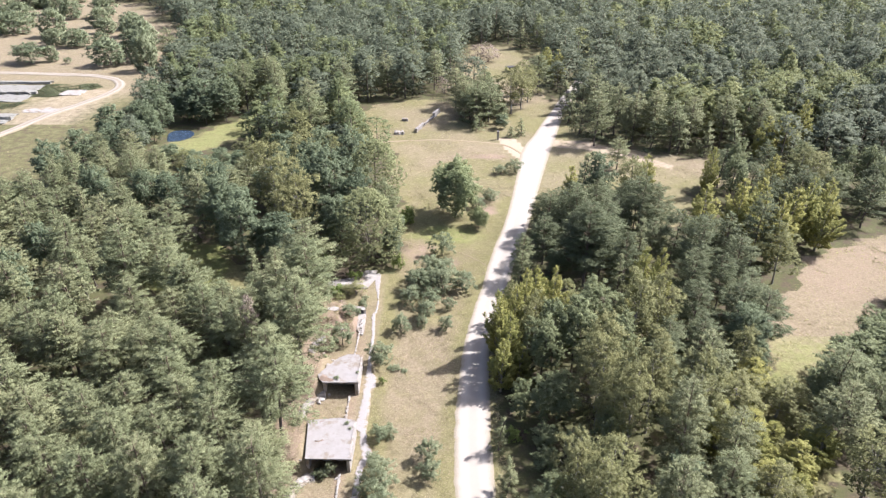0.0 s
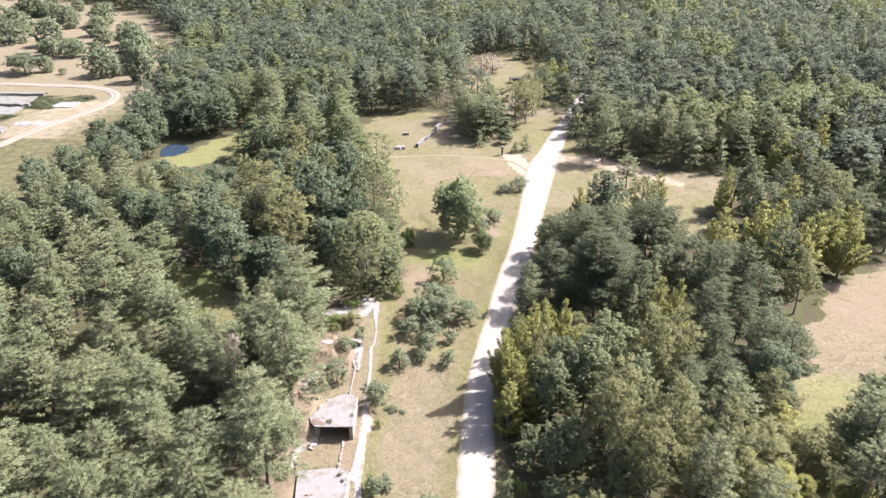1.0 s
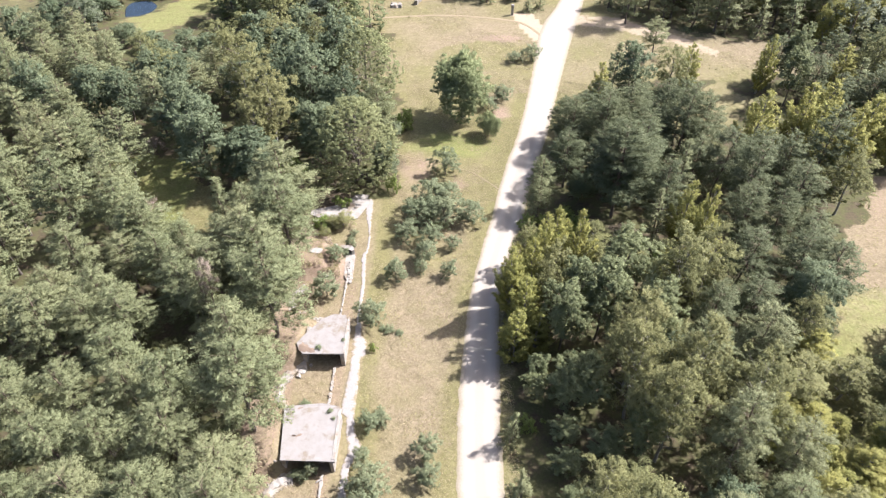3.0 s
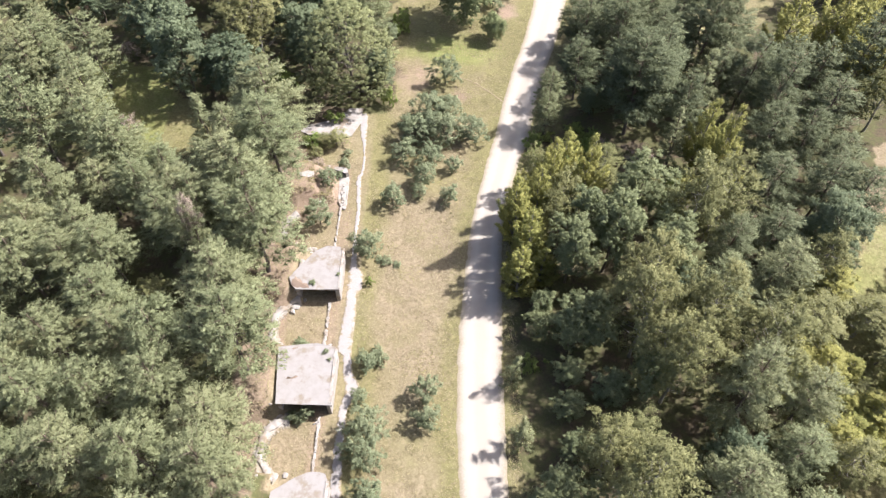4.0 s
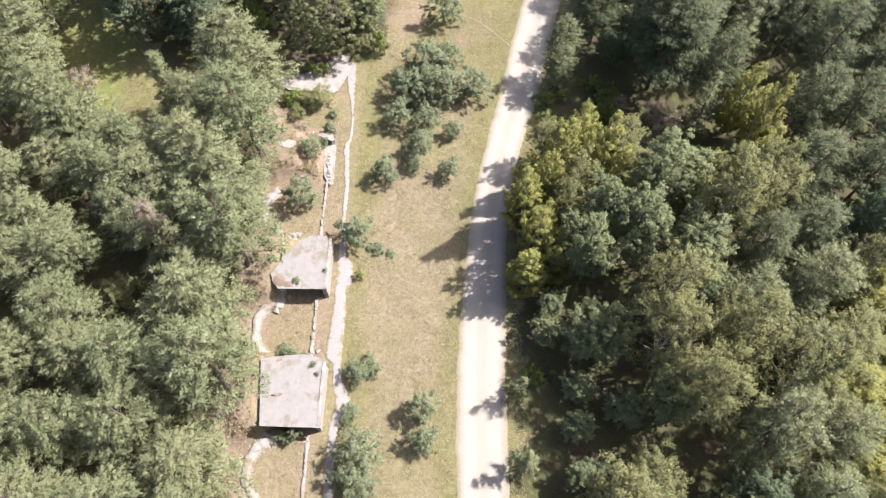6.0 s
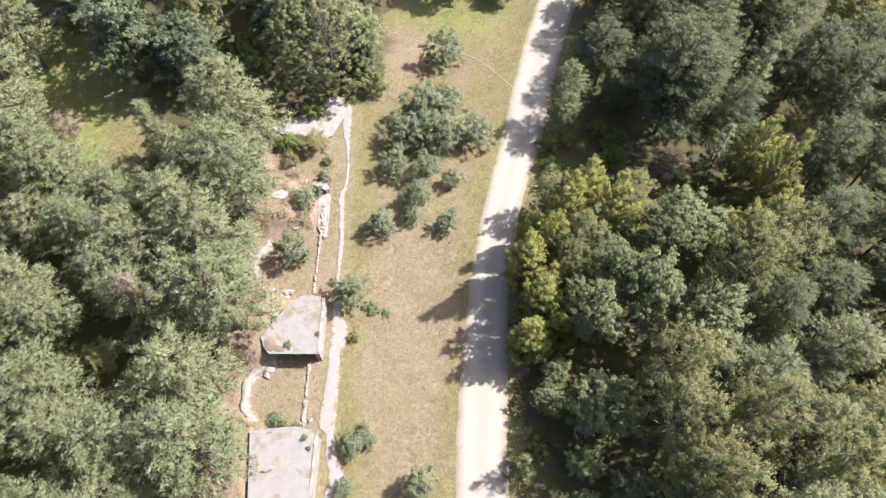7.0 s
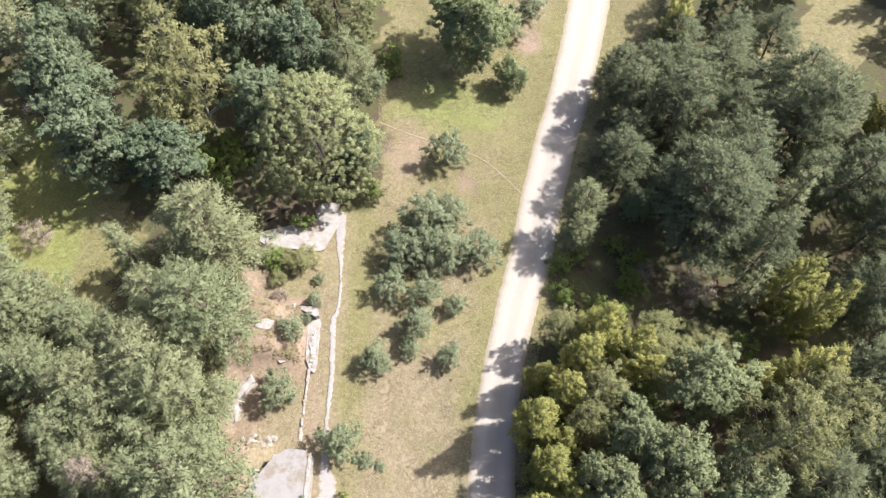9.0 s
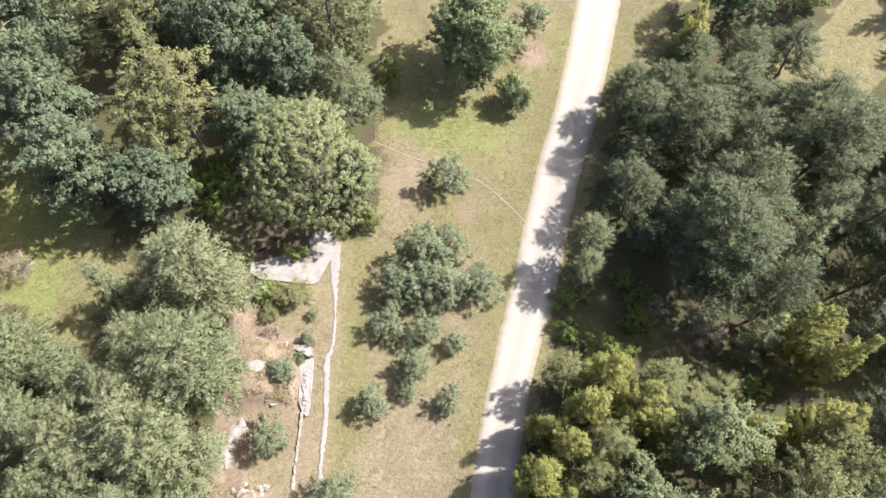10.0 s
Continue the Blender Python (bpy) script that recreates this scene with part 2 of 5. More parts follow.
# ---- plan: outlines of what is open ground ----
ROAD = [(-70, 3.7, 2.35), (28, 3.7, 2.35), (45, 3.95, 2.25), (49, 3.75, 2.35), (54, 3.75, 2.45), (60, 3.75, 2.4), (65, 4.0, 2.4), (70, 4.35, 2.25), (76, 4.75, 2.05), (80, 5.3, 2.05), (85, 6.2, 2.05),
        (90, 7.5, 2.2), (96, 9.2, 2.4), (102, 10.45, 2.45), (110, 12.4, 2.55), (118, 14.8, 2.65), (126, 16.7, 2.75), (136, 18.9, 2.9), (150, 21.9, 3.4), (160, 24.0, 3.9),
        (168, 26.3, 3.8), (175, 28.8, 3.3), (185, 31.8, 2.8), (198, 36.3, 2.4), (215, 42, 2.1), (240, 52, 2.0), (270, 66, 2.0)]
CLEARING = [(-12, -80), (-11, 20), (-13, 44), (-18.5, 50), (-17.5, 58), (-19.5, 66), (-18, 72), (-19.5, 80), (-18, 90), (-19, 97), (-9, 100), (-7, 107), (-8.5, 120), (-9, 133), (-13, 141), (-12, 160),
            (-24, 172), (-26, 190), (-22, 204), (-6, 211), (2, 206), (10, 190), (18, 196), (24, 204), (10, 214), (7, 232), (8, 262), (12, 290), (38, 292), (42, 262), (33, 236), (34, 208), (42, 214), (41, 198),
            (38, 180), (42, 168), (56, 160), (80, 154), (82, 145), (57, 138), (42, 140), (31, 137), (24, 128), (20, 118), (16.5, 108), (13, 98), (10.2, 88), (8, 80), (7.2, 70), (6.8, 28), (6.8, -80)]
EAST_MEADOW = [(36, 44), (38, 55), (41, 63), (47, 72), (52, 83), (60, 94), (69, 106), (84, 114), (118, 122), (128, 112), (92, 100), (74, 90), (63, 80), (55, 70), (48, 60), (43, 44)]
POND_VIEW = [(-72, 150), (-66, 140), (-56, 132), (-46, 140), (-44, 152), (-47, 164), (-60, 174), (-73, 170)]
WEST_GLADE = [(-53, 94), (-44, 93), (-36, 86.5), (-32.5, 96), (-37, 102), (-45, 112), (-57, 113)]
EAST_GAP = [(16, 90), (31, 90), (31, 95), (17, 97)]
WEST_FIELD = [(-95, 128), (-95, 150), (-96, 168), (-98, 187), (-97, 212), (-97, 240), (-108, 264), (-116, 300), (-132, 335), (-170, 395), (-230, 450), (-420, 520), (-420, 100), (-118, 100)]
POND_MEADOW = [(-74, 166), (-66, 161), (-55, 175), (-54, 193), (-58, 195), (-72, 172)]
ROADSIDE_FAR = [(42, 116), (50, 121), (58, 132), (54, 140), (44, 130), (36, 126), (38, 121)]


def inside(poly, x, y):
    x, y = np.asarray(x, float), np.asarray(y, float)
    hit = np.zeros(x.shape, bool)
    for (x0, y0), (x1, y1) in zip(poly, poly[1:] + poly[:1]):
        cross = (y0 > y) != (y1 > y)
        hit ^= cross & (x < (x1 - x0) * (y - y0) / (y1 - y0 + 1e-12) + x0)
    return hit


def road_offset(x, y):
    """How far from the road's middle, in half widths."""
    ys = [r[0] for r in ROAD]
    return np.abs(np.asarray(x) - np.interp(y, ys, [r[1] for r in ROAD])) / np.interp(y, ys, [r[2] for r in ROAD])


def bumps(x, y):
    """Cheap smooth unevenness, about -1 to 1."""
    return (np.sin(0.31 * x + 1.3 * np.sin(0.23 * y)) + np.sin(0.37 * y + 1.1 * np.sin(0.29 * x + 2)) + 0.5 * np.sin(0.9 * x + 0.7 * y) + 0.5 * np.sin(1.1 * y - 0.8 * x)) / 3


def ground_z(x, y):
    x, y = np.asarray(x, float), np.asarray(y, float)
    z = 0.16 * bumps(x, y)
    z = z * np.clip((road_offset(x, y) - 1.2) / 1.5, 0, 1) * np.clip((np.abs(x + 13.5) - 5.5) / 2, 0, 1) * np.clip((np.hypot(x + 75, y - 175) - 8) / 8, 0, 1)
    slabs = np.zeros_like(z)
    for y0, y1 in ((40.5, 48.6), (54.2, 62.2), (67.6, 75.4), (83.0, 89.2)):
        slabs = np.maximum(slabs, np.clip((y - y0) / 1.5 + 0.5, 0, 1) * np.clip((y1 - y) / 1.5 + 0.5, 0, 1))
    ramp = np.clip((-x - 19.7 + 4.2 * slabs) / 1.6, 0, 1)
    bank = ramp * ramp * (3 - 2 * ramp) * (0.9 + 1.3 * slabs) * np.clip((x + 34) / 10, 0, 1) * np.clip((y - 34) / 6, 0, 1) * np.clip((103 - y) / 5, 0, 1)
    soil = np.clip((-x - 13.9) / 0.8, 0, 1) * np.clip((x + 18.5) / 0.8, 0, 1) * np.clip((y - 82.6) / 0.8, 0, 1) * np.clip((89.2 - y) / 0.8, 0, 1)
    bank = np.maximum(bank, 1.2 * soil)
    hollow = np.clip(1 - np.hypot(x + 76, (y - 176)) / 9, 0, 1)
    return z + bank - 1.0 * hollow


def mesh_object(name, verts, faces, material, parent=None, smooth=False, label=""):
    me = bpy.data.meshes.new(name)
    me.from_pydata([tuple(v) for v in verts], [], faces)
    me.update()
    me.materials.append(material)
    if smooth:
        me.polygons.foreach_set("use_smooth", [True] * len(me.polygons))
    ob = new(name, me)
    ob.parent = parent
    if label:
        ob["label"] = label
    return ob


def part(name, bm, material, parent, label=""):
    me = bpy.data.meshes.new(name)
    bmesh.ops.recalc_face_normals(bm, faces=bm.faces)
    bm.to_mesh(me)
    bm.free()
    me.materials.append(material)
    ob = new(name, me)
    ob.parent = parent
    if label:
        ob["label"] = label
    return ob


def thing(name, m, label, category, group="", kind=""):
    ob = new(name)
    ob.matrix_basis = m
    ob.empty_display_size = 0.3
    return tagged(ob, label, category, group, kind)


# ---- ground, one sheet to the horizon ----
def spaced(lo, hi, step, out_lo, out_hi):
    mid = list(np.arange(lo, hi + step / 2, step))
    left, right, s = [], [], step
    while (left[-1] if left else lo) > out_lo:
        s *= 1.22
        left.append((left[-1] if left else lo) - s)
    s = step
    while (right[-1] if right else hi) < out_hi:
        s *= 1.12
        right.append((right[-1] if right else hi) + s)
    return np.array(left[::-1] + mid + right)


def build_ground():
    xs = spaced(-60, 64, 0.8, -3500, 3500)
    ys = spaced(36, 205, 0.8, -2500, 4500)
    gx, gy = np.meshgrid(xs, ys)
    nx, ny = len(xs), len(ys)
    x, y = gx.ravel(), gy.ravel()
    fade = np.clip(1 - (np.abs(x) - 200) / 200, 0, 1) * np.clip(1 - (np.abs(y - 150) - 300) / 200, 0, 1)
    z = ground_z(x, y) * fade
    idx = np.arange(nx * ny).reshape(ny, nx)
    faces = np.stack([idx[:-1, :-1], idx[:-1, 1:], idx[1:, 1:], idx[1:, :-1]], -1).reshape(-1, 4)
    ob = mesh_object("ground", np.stack([x, y, z], 1), faces.tolist(), GROUND, smooth=True)
    tagged(ob, "dry summer grass, green tufts and needle litter ground", "ground", kind="structure")
    wx, wy = x + 0.9 * np.sin(0.9 * y) + 0.5 * np.sin(2.3 * y), y + 0.9 * np.sin(0.8 * x + 1)
    near = [inside(p, wx, wy) for p in (CLEARING, EAST_MEADOW, WEST_GLADE, WEST_FIELD, POND_MEADOW, ROADSIDE_FAR)]
    meadow = np.any(near, 0)
    far_patch = (bumps(x * 0.18, y * 0.18) > 0.75) & (y > 260)
    meadow = meadow | far_patch
    meadow = np.where(near[3], np.clip((y + 14 * bumps(x * 0.15, y * 0.15) - 180) / 50, 0.45, 1.0), meadow.astype(float))
    dry = np.where(near[0], 0.82 + 0.42 * bumps(x * 0.5, y * 0.5), 0.35)
    strip = road_offset(x, y)
    wob = 0.5 * bumps(x * 1.3, y * 0.9)
    dry = np.where(near[0], dry - 0.6 * np.clip((2.5 + wob - strip) / 1.2, 0, 1), dry)
    dry = np.where(near[0] & (y < 101) & (x > -10), dry - 0.5 * np.clip(1.5 - np.abs(x + 9.0 + wob) / 1.6, 0, 1), dry)
    dry = np.where(near[0], dry - 0.85 * np.clip(1.5 - np.hypot((x - 1) / 10, (y - 117) / 14), 0, 1), dry)
    dry = np.where(near[0] & (y > 86) & (y <= 134), np.minimum(dry, 0.6 + 0.55 * bumps(x * 0.6, y * 0.6)), dry)
    dry = np.where(near[0] & (y > 134), 0.5 + 0.5 * bumps(x * 0.35 + 2, y * 0.35), dry)
    dry = np.where(near[0] & (np.hypot((x - 9) / 12, (y - 150) / 7) < 1), 0.35, dry)
    dry = np.where((x < -12) & (x > -18.5) & (y > 40) & (y < 82), 0.85, dry)
    dry = np.where(near[3], 0.95, dry)
    dry = np.where(near[3], np.clip((y + 20 * bumps(x * 0.12, y * 0.12) - 205) / 45, 0.25, 0.95), dry)
    dry = np.where(near[1], np.clip((y - 66) / 18, 0.2, 0.9) + 0.3 * bumps(x * 0.4, y * 0.4), dry)
    dry = np.where(near[5], 0.4, dry)
    lush = np.where(near[2], 0.7, np.where(near[4], 0.5, 0.0))
    lush = np.where(near[1] & (y < 82), 0.34 + 0.25 * bumps(x * 0.5, y * 0.5), lush)
    lush = np.where(near[2] & (x > -40), 0.3, lush)
    lush = np.where(near[0], np.maximum(lush, 0.7 * np.clip(1.5 - np.hypot((x - 0.5) / 8, (y - 115.5) / 4.2), 0, 1)), lush)
    rusty = np.where((x < -17.0) & (x > -21.5) & (y > 40) & (y < 93), 0.6, 0.0)
    rusty = np.where((x < -12.2) & (x > -19) & (y > 81.5) & (y < 90), 0.7, rusty)
    rusty = np.where((x < -11.4) & (x > -13.2) & (y > 44) & (y < 82), 0.5, rusty)
    rusty = np.maximum(rusty, 0.62 * np.clip(1.35 - np.minimum(np.hypot(x + 4.8, (y - 109) * 0.7) / 4.2, np.hypot(x - 2.2, y - 104.5) / 2), 0, 1))
    rusty = np.maximum(rusty, 0.75 * np.clip(1.4 - np.minimum(np.hypot((x - 12) / 5.5, (y - 158.5) / 2.2), np.hypot((x - 9.8) / 2.0, (y - 126.5) / 3)), 0, 1))
    rusty = np.where(near[1], np.maximum(rusty, np.clip((y - 74) / 18, 0, 0.42) + 0.3 * bumps(x * 0.3 + 1, y * 0.3)), rusty)
    bare = np.where(inside([(15, 172), (20, 172), (23, 160), (19, 157), (17, 163)], x, y), 1.0, 0.0)
    bare = np.where((near[3] & (x < -110) & (x > -134) & (y > 184) & (y < 222)), 0.5, bare)
    bare = np.where(inside([(29, 172), (40, 170), (58, 153), (57, 150), (38, 164), (29, 166)], x, y), 0.75, bare)
    for name, values in (("meadow", meadow), ("dry", dry), ("lush", lush), ("rusty", rusty), ("bare", bare)):
        a = ob.data.attributes.new(name, "FLOAT", "POINT")
        a.data.foreach_set("value", np.ascontiguousarray(values, np.float32))
    return ob


build_ground()


def strip_mesh(name, rows, material, z, step=0.5, ragged=0.12, columns=9, skirt=0.12, along="y"):
    """A long surface from rows of (station, left, right), with ragged sides and a short drop at its edges."""
    rng = np.random.default_rng(len(rows))
    st = np.arange(rows[0][0], rows[-1][0], step)
    left = np.interp(st, [r[0] for r in rows], [r[1] for r in rows]) + rng.normal(0, ragged, len(st))
    right = np.interp(st, [r[0] for r in rows], [r[2] for r in rows]) + rng.normal(0, ragged, len(st))
    verts, across, faces = [], [], []
    for s, l, r in zip(st, left, right):
        for c in range(columns):
            u = c / (columns - 1)
            x = l + (r - l) * u
            edge = c in (0, columns - 1)
            crown = 0.03 * (1 - (2 * u - 1) ** 2)
            verts.append((x, s, z + crown - (skirt if edge else 0)))
            across.append(2 * u - 1)
    for i in range(len(st) - 1):
        for c in range(columns - 1):
            a = i * columns + c
            faces.append((a, a + 1, a + columns + 1, a + columns))
    ob = mesh_object(name, verts, faces, material, smooth=True)
    ob.data.attributes.new("across", "FLOAT", "POINT").data.foreach_set("value", np.array(across, np.float32))
    return ob


tagged(strip_mesh("road", [(y, x - w, x + w) for y, x, w in ROAD], GRAVEL, 0.05, ragged=0.05, columns=17, skirt=0.06),
       "pale sunlit gravel road with faint wheel tracks", "road", kind="structure")


def curve_strip(name, points, half, material, z, label):
    """A narrow track along a smooth line of points."""
    pts = [Vector((*p, 0)) for p in points]
    line = []
    for i in range(len(pts) - 1):
        p0, p1, p2, p3 = pts[max(i - 1, 0)], pts[i], pts[i + 1], pts[min(i + 2, len(pts) - 1)]
        for k in range(8):
            t = k / 8
            line.append(0.5 * (2 * p1 + (p2 - p0) * t + (2 * p0 - 5 * p1 + 4 * p2 - p3) * t * t + (3 * p1 - p0 - 3 * p2 + p3) * t ** 3))
    verts, across, faces, cols = [], [], [], 7
    for i, p in enumerate(line):
        d = (line[min(i + 1, len(line) - 1)] - line[max(i - 1, 0)]).normalized()
        side = Vector((d.y, -d.x, 0))
        for c in range(cols):
            u = 2 * c / (cols - 1) - 1
            q = p + side * (u * half * random.uniform(0.9, 1.1))
            verts.append((q.x, q.y, float(ground_z(q.x, q.y)) + z - (0.1 + z if abs(u) == 1 else 0)))
            across.append(u)
    for i in range(len(line) - 1):
        for c in range(cols - 1):
            a = i * cols + c
            faces.append((a, a + 1, a + cols + 1, a + cols))
    ob = mesh_object(name, verts, faces, material, smooth=True)
    ob.data.attributes.new("across", "FLOAT", "POINT").data.foreach_set("value", np.array(across, np.float32))
    return tagged(ob, label, "track", kind="structure")


curve_strip("sand_track", [(-260, 248), (-190, 246), (-163, 244), (-143, 242), (-126, 239), (-117, 233), (-112.5, 223), (-114, 211), (-118.5, 199), (-122, 188), (-126, 172), (-134, 150)],
            1.9, TRACK, 0.3, "pale sandy track bending round the concrete basins")
curve_strip("spur_track", [(21, 160), (17, 167), (9, 170), (-3, 171), (-14, 170), (-22, 168)], 0.55, TRODDEN, 0.04, "faint sandy spur leaving the gravel road")
curve_strip("footpath", [(-8.5, 113), (-4, 111), (0, 109.6), (4, 107.5), (7.5, 104), (8.6, 102.5)], 0.12, TRODDEN, 0.03, "narrow trodden footpath through dry grass")
water = mesh_object("water", [(-74.0 + 3.9 * math.cos(a) * (1 + 0.2 * math.sin(3 * a)), 175.6 + 6.6 * math.sin(a) * (1 + 0.15 * math.cos(2 * a)), -0.42) for a in np.linspace(0, 2 * math.pi, 40, endpoint=False)],
                    [tuple(range(40))], WATER)
tagged(water, "small dark pond reflecting the blue sky", "water", kind="structure")


# ---- the ruin: concrete shelters, round pits and a path ----
def rough_block(x0, x1, y0, y1, z0, z1, jitter=0.06, cells=0.7, bevel=0.05, seed=0):
    """A slab or wall with broken, uneven edges."""
    rng = random.Random(seed)
    bm = bmesh.new()
    bmesh.ops.create_cube(bm, size=1.0)
    bmesh.ops.scale(bm, vec=(x1 - x0, y1 - y0, z1 - z0), verts=bm.verts)
    bmesh.ops.translate(bm, vec=((x0 + x1) / 2, (y0 + y1) / 2, (z0 + z1) / 2), verts=bm.verts)
    for axis, length in ((0, x1 - x0), (1, y1 - y0)):
        cuts = min(int(length / cells), 14)
        edges = [e for e in bm.edges if abs(abs((e.verts[0].co - e.verts[1].co)[axis]) - length) < 1e-3]
        if cuts > 0 and edges:
            bmesh.ops.subdivide_edges(bm, edges=edges, cuts=cuts, use_grid_fill=True)
    for v in bm.verts:
        rim = min(abs(v.co.x - x0), abs(v.co.x - x1), abs(v.co.y - y0), abs(v.co.y - y1)) < 1e-3
        k = jitter if rim else jitter * 0.25
        v.co += Vector((rng.gauss(0, k), rng.gauss(0, k), rng.gauss(0, k * 0.35)))
    sharp = [e for e in bm.edges if len(e.link_faces) == 2 and e.calc_face_angle(0) > 0.9]
    if bevel:
        bmesh.ops.bevel(bm, geom=sharp, offset=bevel, segments=1, affect="EDGES")
    return bm


def rough_plate(outline, z0, z1, seed, step=0.4, jitter=0.055):
    """A thick plate of any outline with chipped edges."""
    rng = random.Random(seed)
    pts = []
    for p, q in zip(outline, outline[1:] + outline[:1]):
        p, q = Vector(p), Vector(q)
        n = max(1, int((q - p).length / step))
        pts += [p.lerp(q, k / n) + Vector((rng.gauss(0, jitter), rng.gauss(0, jitter))) for k in range(n)]
    bm = bmesh.new()
    m = len(pts)
    area = sum(p.x * q.y - q.x * p.y for p, q in zip(pts, pts[1:] + pts[:1]))
    if area < 0:
        pts = pts[::-1]
    low = [bm.verts.new((p.x, p.y, z0)) for p in pts]
    high = [bm.verts.new((p.x, p.y, z1 + rng.gauss(0, 0.015))) for p in pts]
    for k in range(m):
        bm.faces.new((low[k], low[(k + 1) % m], high[(k + 1) % m], high[k]))
    faces = [bm.faces.new(high), bm.faces.new(low[::-1])]
    bmesh.ops.triangulate(bm, faces=faces, ngon_method="EAR_CLIP")
    return bm


def shelter(outline, x0, x1, y0, y1, top, seed, roof_material=CONCRETE, chips=0.055):
    """A concrete shelter: a thick roof slab on walls, its dark front open towards the pit."""
    ob = thing("concrete_shelter", Matrix.Identity(4), "low weathered concrete shelter with cracked pale roof slab", "bunker", "shelters along the path")
    part("roof_slab", rough_plate(outline, top - 0.26, top, seed, 0.4 if chips < 0.1 else 0.28, chips), roof_material, ob)
    low = top - 0.255
    part("side_wall", rough_block(x0 + 0.1, x0 + 0.55, y0 + 0.3, y1 - 1.5, -0.3, low, 0.02, 1.0, 0.03, seed + 1), OLD_CONCRETE, ob)
    part("side_wall", rough_block(x1 - 0.5, x1 - 0.06, y0 + 0.08, y1 - 0.15, -0.3, low, 0.02, 1.0, 0.03, seed + 2), OLD_CONCRETE, ob)
    part("roof_kerb", rough_block(x1 - 0.2, x1 + 0.1, y0 + 0.05, y1 - 0.1, top + 0.004, top + 0.06, 0.03, 0.4, 0.03, seed + 5), OLD_CONCRETE, ob, "pale raised kerb along the roof")
    part("back_wall", rough_block(x0 + 0.55, x1 - 0.5, y0 + 2.2, y0 + 2.6, -0.3, low, 0.02, 1.0, 0.03, seed + 3), OLD_CONCRETE, ob)
    part("rear_wall", rough_block(x0 + 1.6, x1 - 0.5, y1 - 0.6, y1 - 0.2, -0.3, low, 0.02, 1.0, 0.03, seed + 4), OLD_CONCRETE, ob)
    return ob


shelter([(-11.5, 68.2), (-12.05, 74.1), (-13.6, 74.2), (-14.9, 73.5), (-15.5, 72.3), (-16.2, 71.6), (-16.5, 70.8), (-17.3, 69.8), (-17.0, 68.9), (-16.3, 68.25)], -16.6, -11.6, 68.2, 74.0, 2.4, 10)
shelter([(-10.9, 54.6), (-11.15, 61.0), (-12.9, 61.4), (-16.9, 60.9), (-16.3, 54.75)], -16.5, -11.0, 54.7, 60.9, 2.4, 20)
shelter([(-10.2, 41.4), (-10.25, 47.3), (-10.7, 47.9), (-11.9, 48.1), (-13.4, 47.5), (-15.2, 46.3), (-15.4, 41.4)], -15.4, -10.3, 41.5, 47.4, 2.4, 30)
sunk = thing("concrete_shelter", Matrix.Identity(4), "broken concrete shelter roof sunk level with the soil", "bunker", "shelters along the path")
part("roof_slab", rough_plate([(-21.3, 97.0), (-20.3, 96.7), (-19.4, 96.25), (-19.1, 95.7), (-17.4, 95.9), (-15.7, 96.0), (-13.9, 96.3), (-13.6, 95.3), (-13.2, 95.3), (-13.4, 97.8), (-12.3, 98.3), (-11.4, 100.2), (-13.0, 99.3),
                               (-14.2, 99.05), (-15.7, 97.9), (-17.9, 97.95), (-19.3, 97.0)], -0.2, 0.2, 40, 0.22, 0.1), OLD_CONCRETE, sunk)
part("roof_slab", rough_plate([(-23.2, 101.4), (-21.3, 101.8), (-20.5, 98.9), (-20.6, 97.5), (-21.4, 97.4), (-22.0, 99.6)], -0.2, 0.2, 41, 0.25, 0.12), OLD_CONCRETE, sunk)
part("roof_slab", rough_plate([(-14.1, 99.2), (-12.2, 99.9), (-12.0, 101.4), (-13.9, 101.2), (-14.6, 100.3)], -0.2, 0.17, 42, 0.25, 0.12), OLD_CONCRETE, sunk)
# flat dark sheet laid in place of the roof's shaded hollow
part("fallen_leaves", rough_plate([(-20.5, 97.2), (-19.2, 97.1), (-17.9, 98.0), (-15.8, 98.0), (-14.3, 99.2), (-14.0, 101.0), (-17.6, 102.2), (-20.6, 101.8), (-20.4, 99.0)], -0.2, 0.1, 43, 0.3, 0.1), SHADE_BROWN, sunk, "dark sheet standing in for the roof's shaded hollow")
rng = random.Random(44)
for k in range(11):
    # broken lumps along the sunk roof's rear edge
    x = -19.6 + 0.62 * k + rng.uniform(-0.3, 0.3)
    y = 97.4 + 0.8 * max(0, (x + 16.5) / 3) + rng.gauss(0, 0.25)
    part("edge_lump", rough_block(x, x + rng.uniform(0.25, 0.6), y, y + rng.uniform(0.2, 0.5), -0.2, rng.uniform(0.16, 0.3), 0.08, 0.2, 0.04, 450 + k), OLD_CONCRETE, sunk)


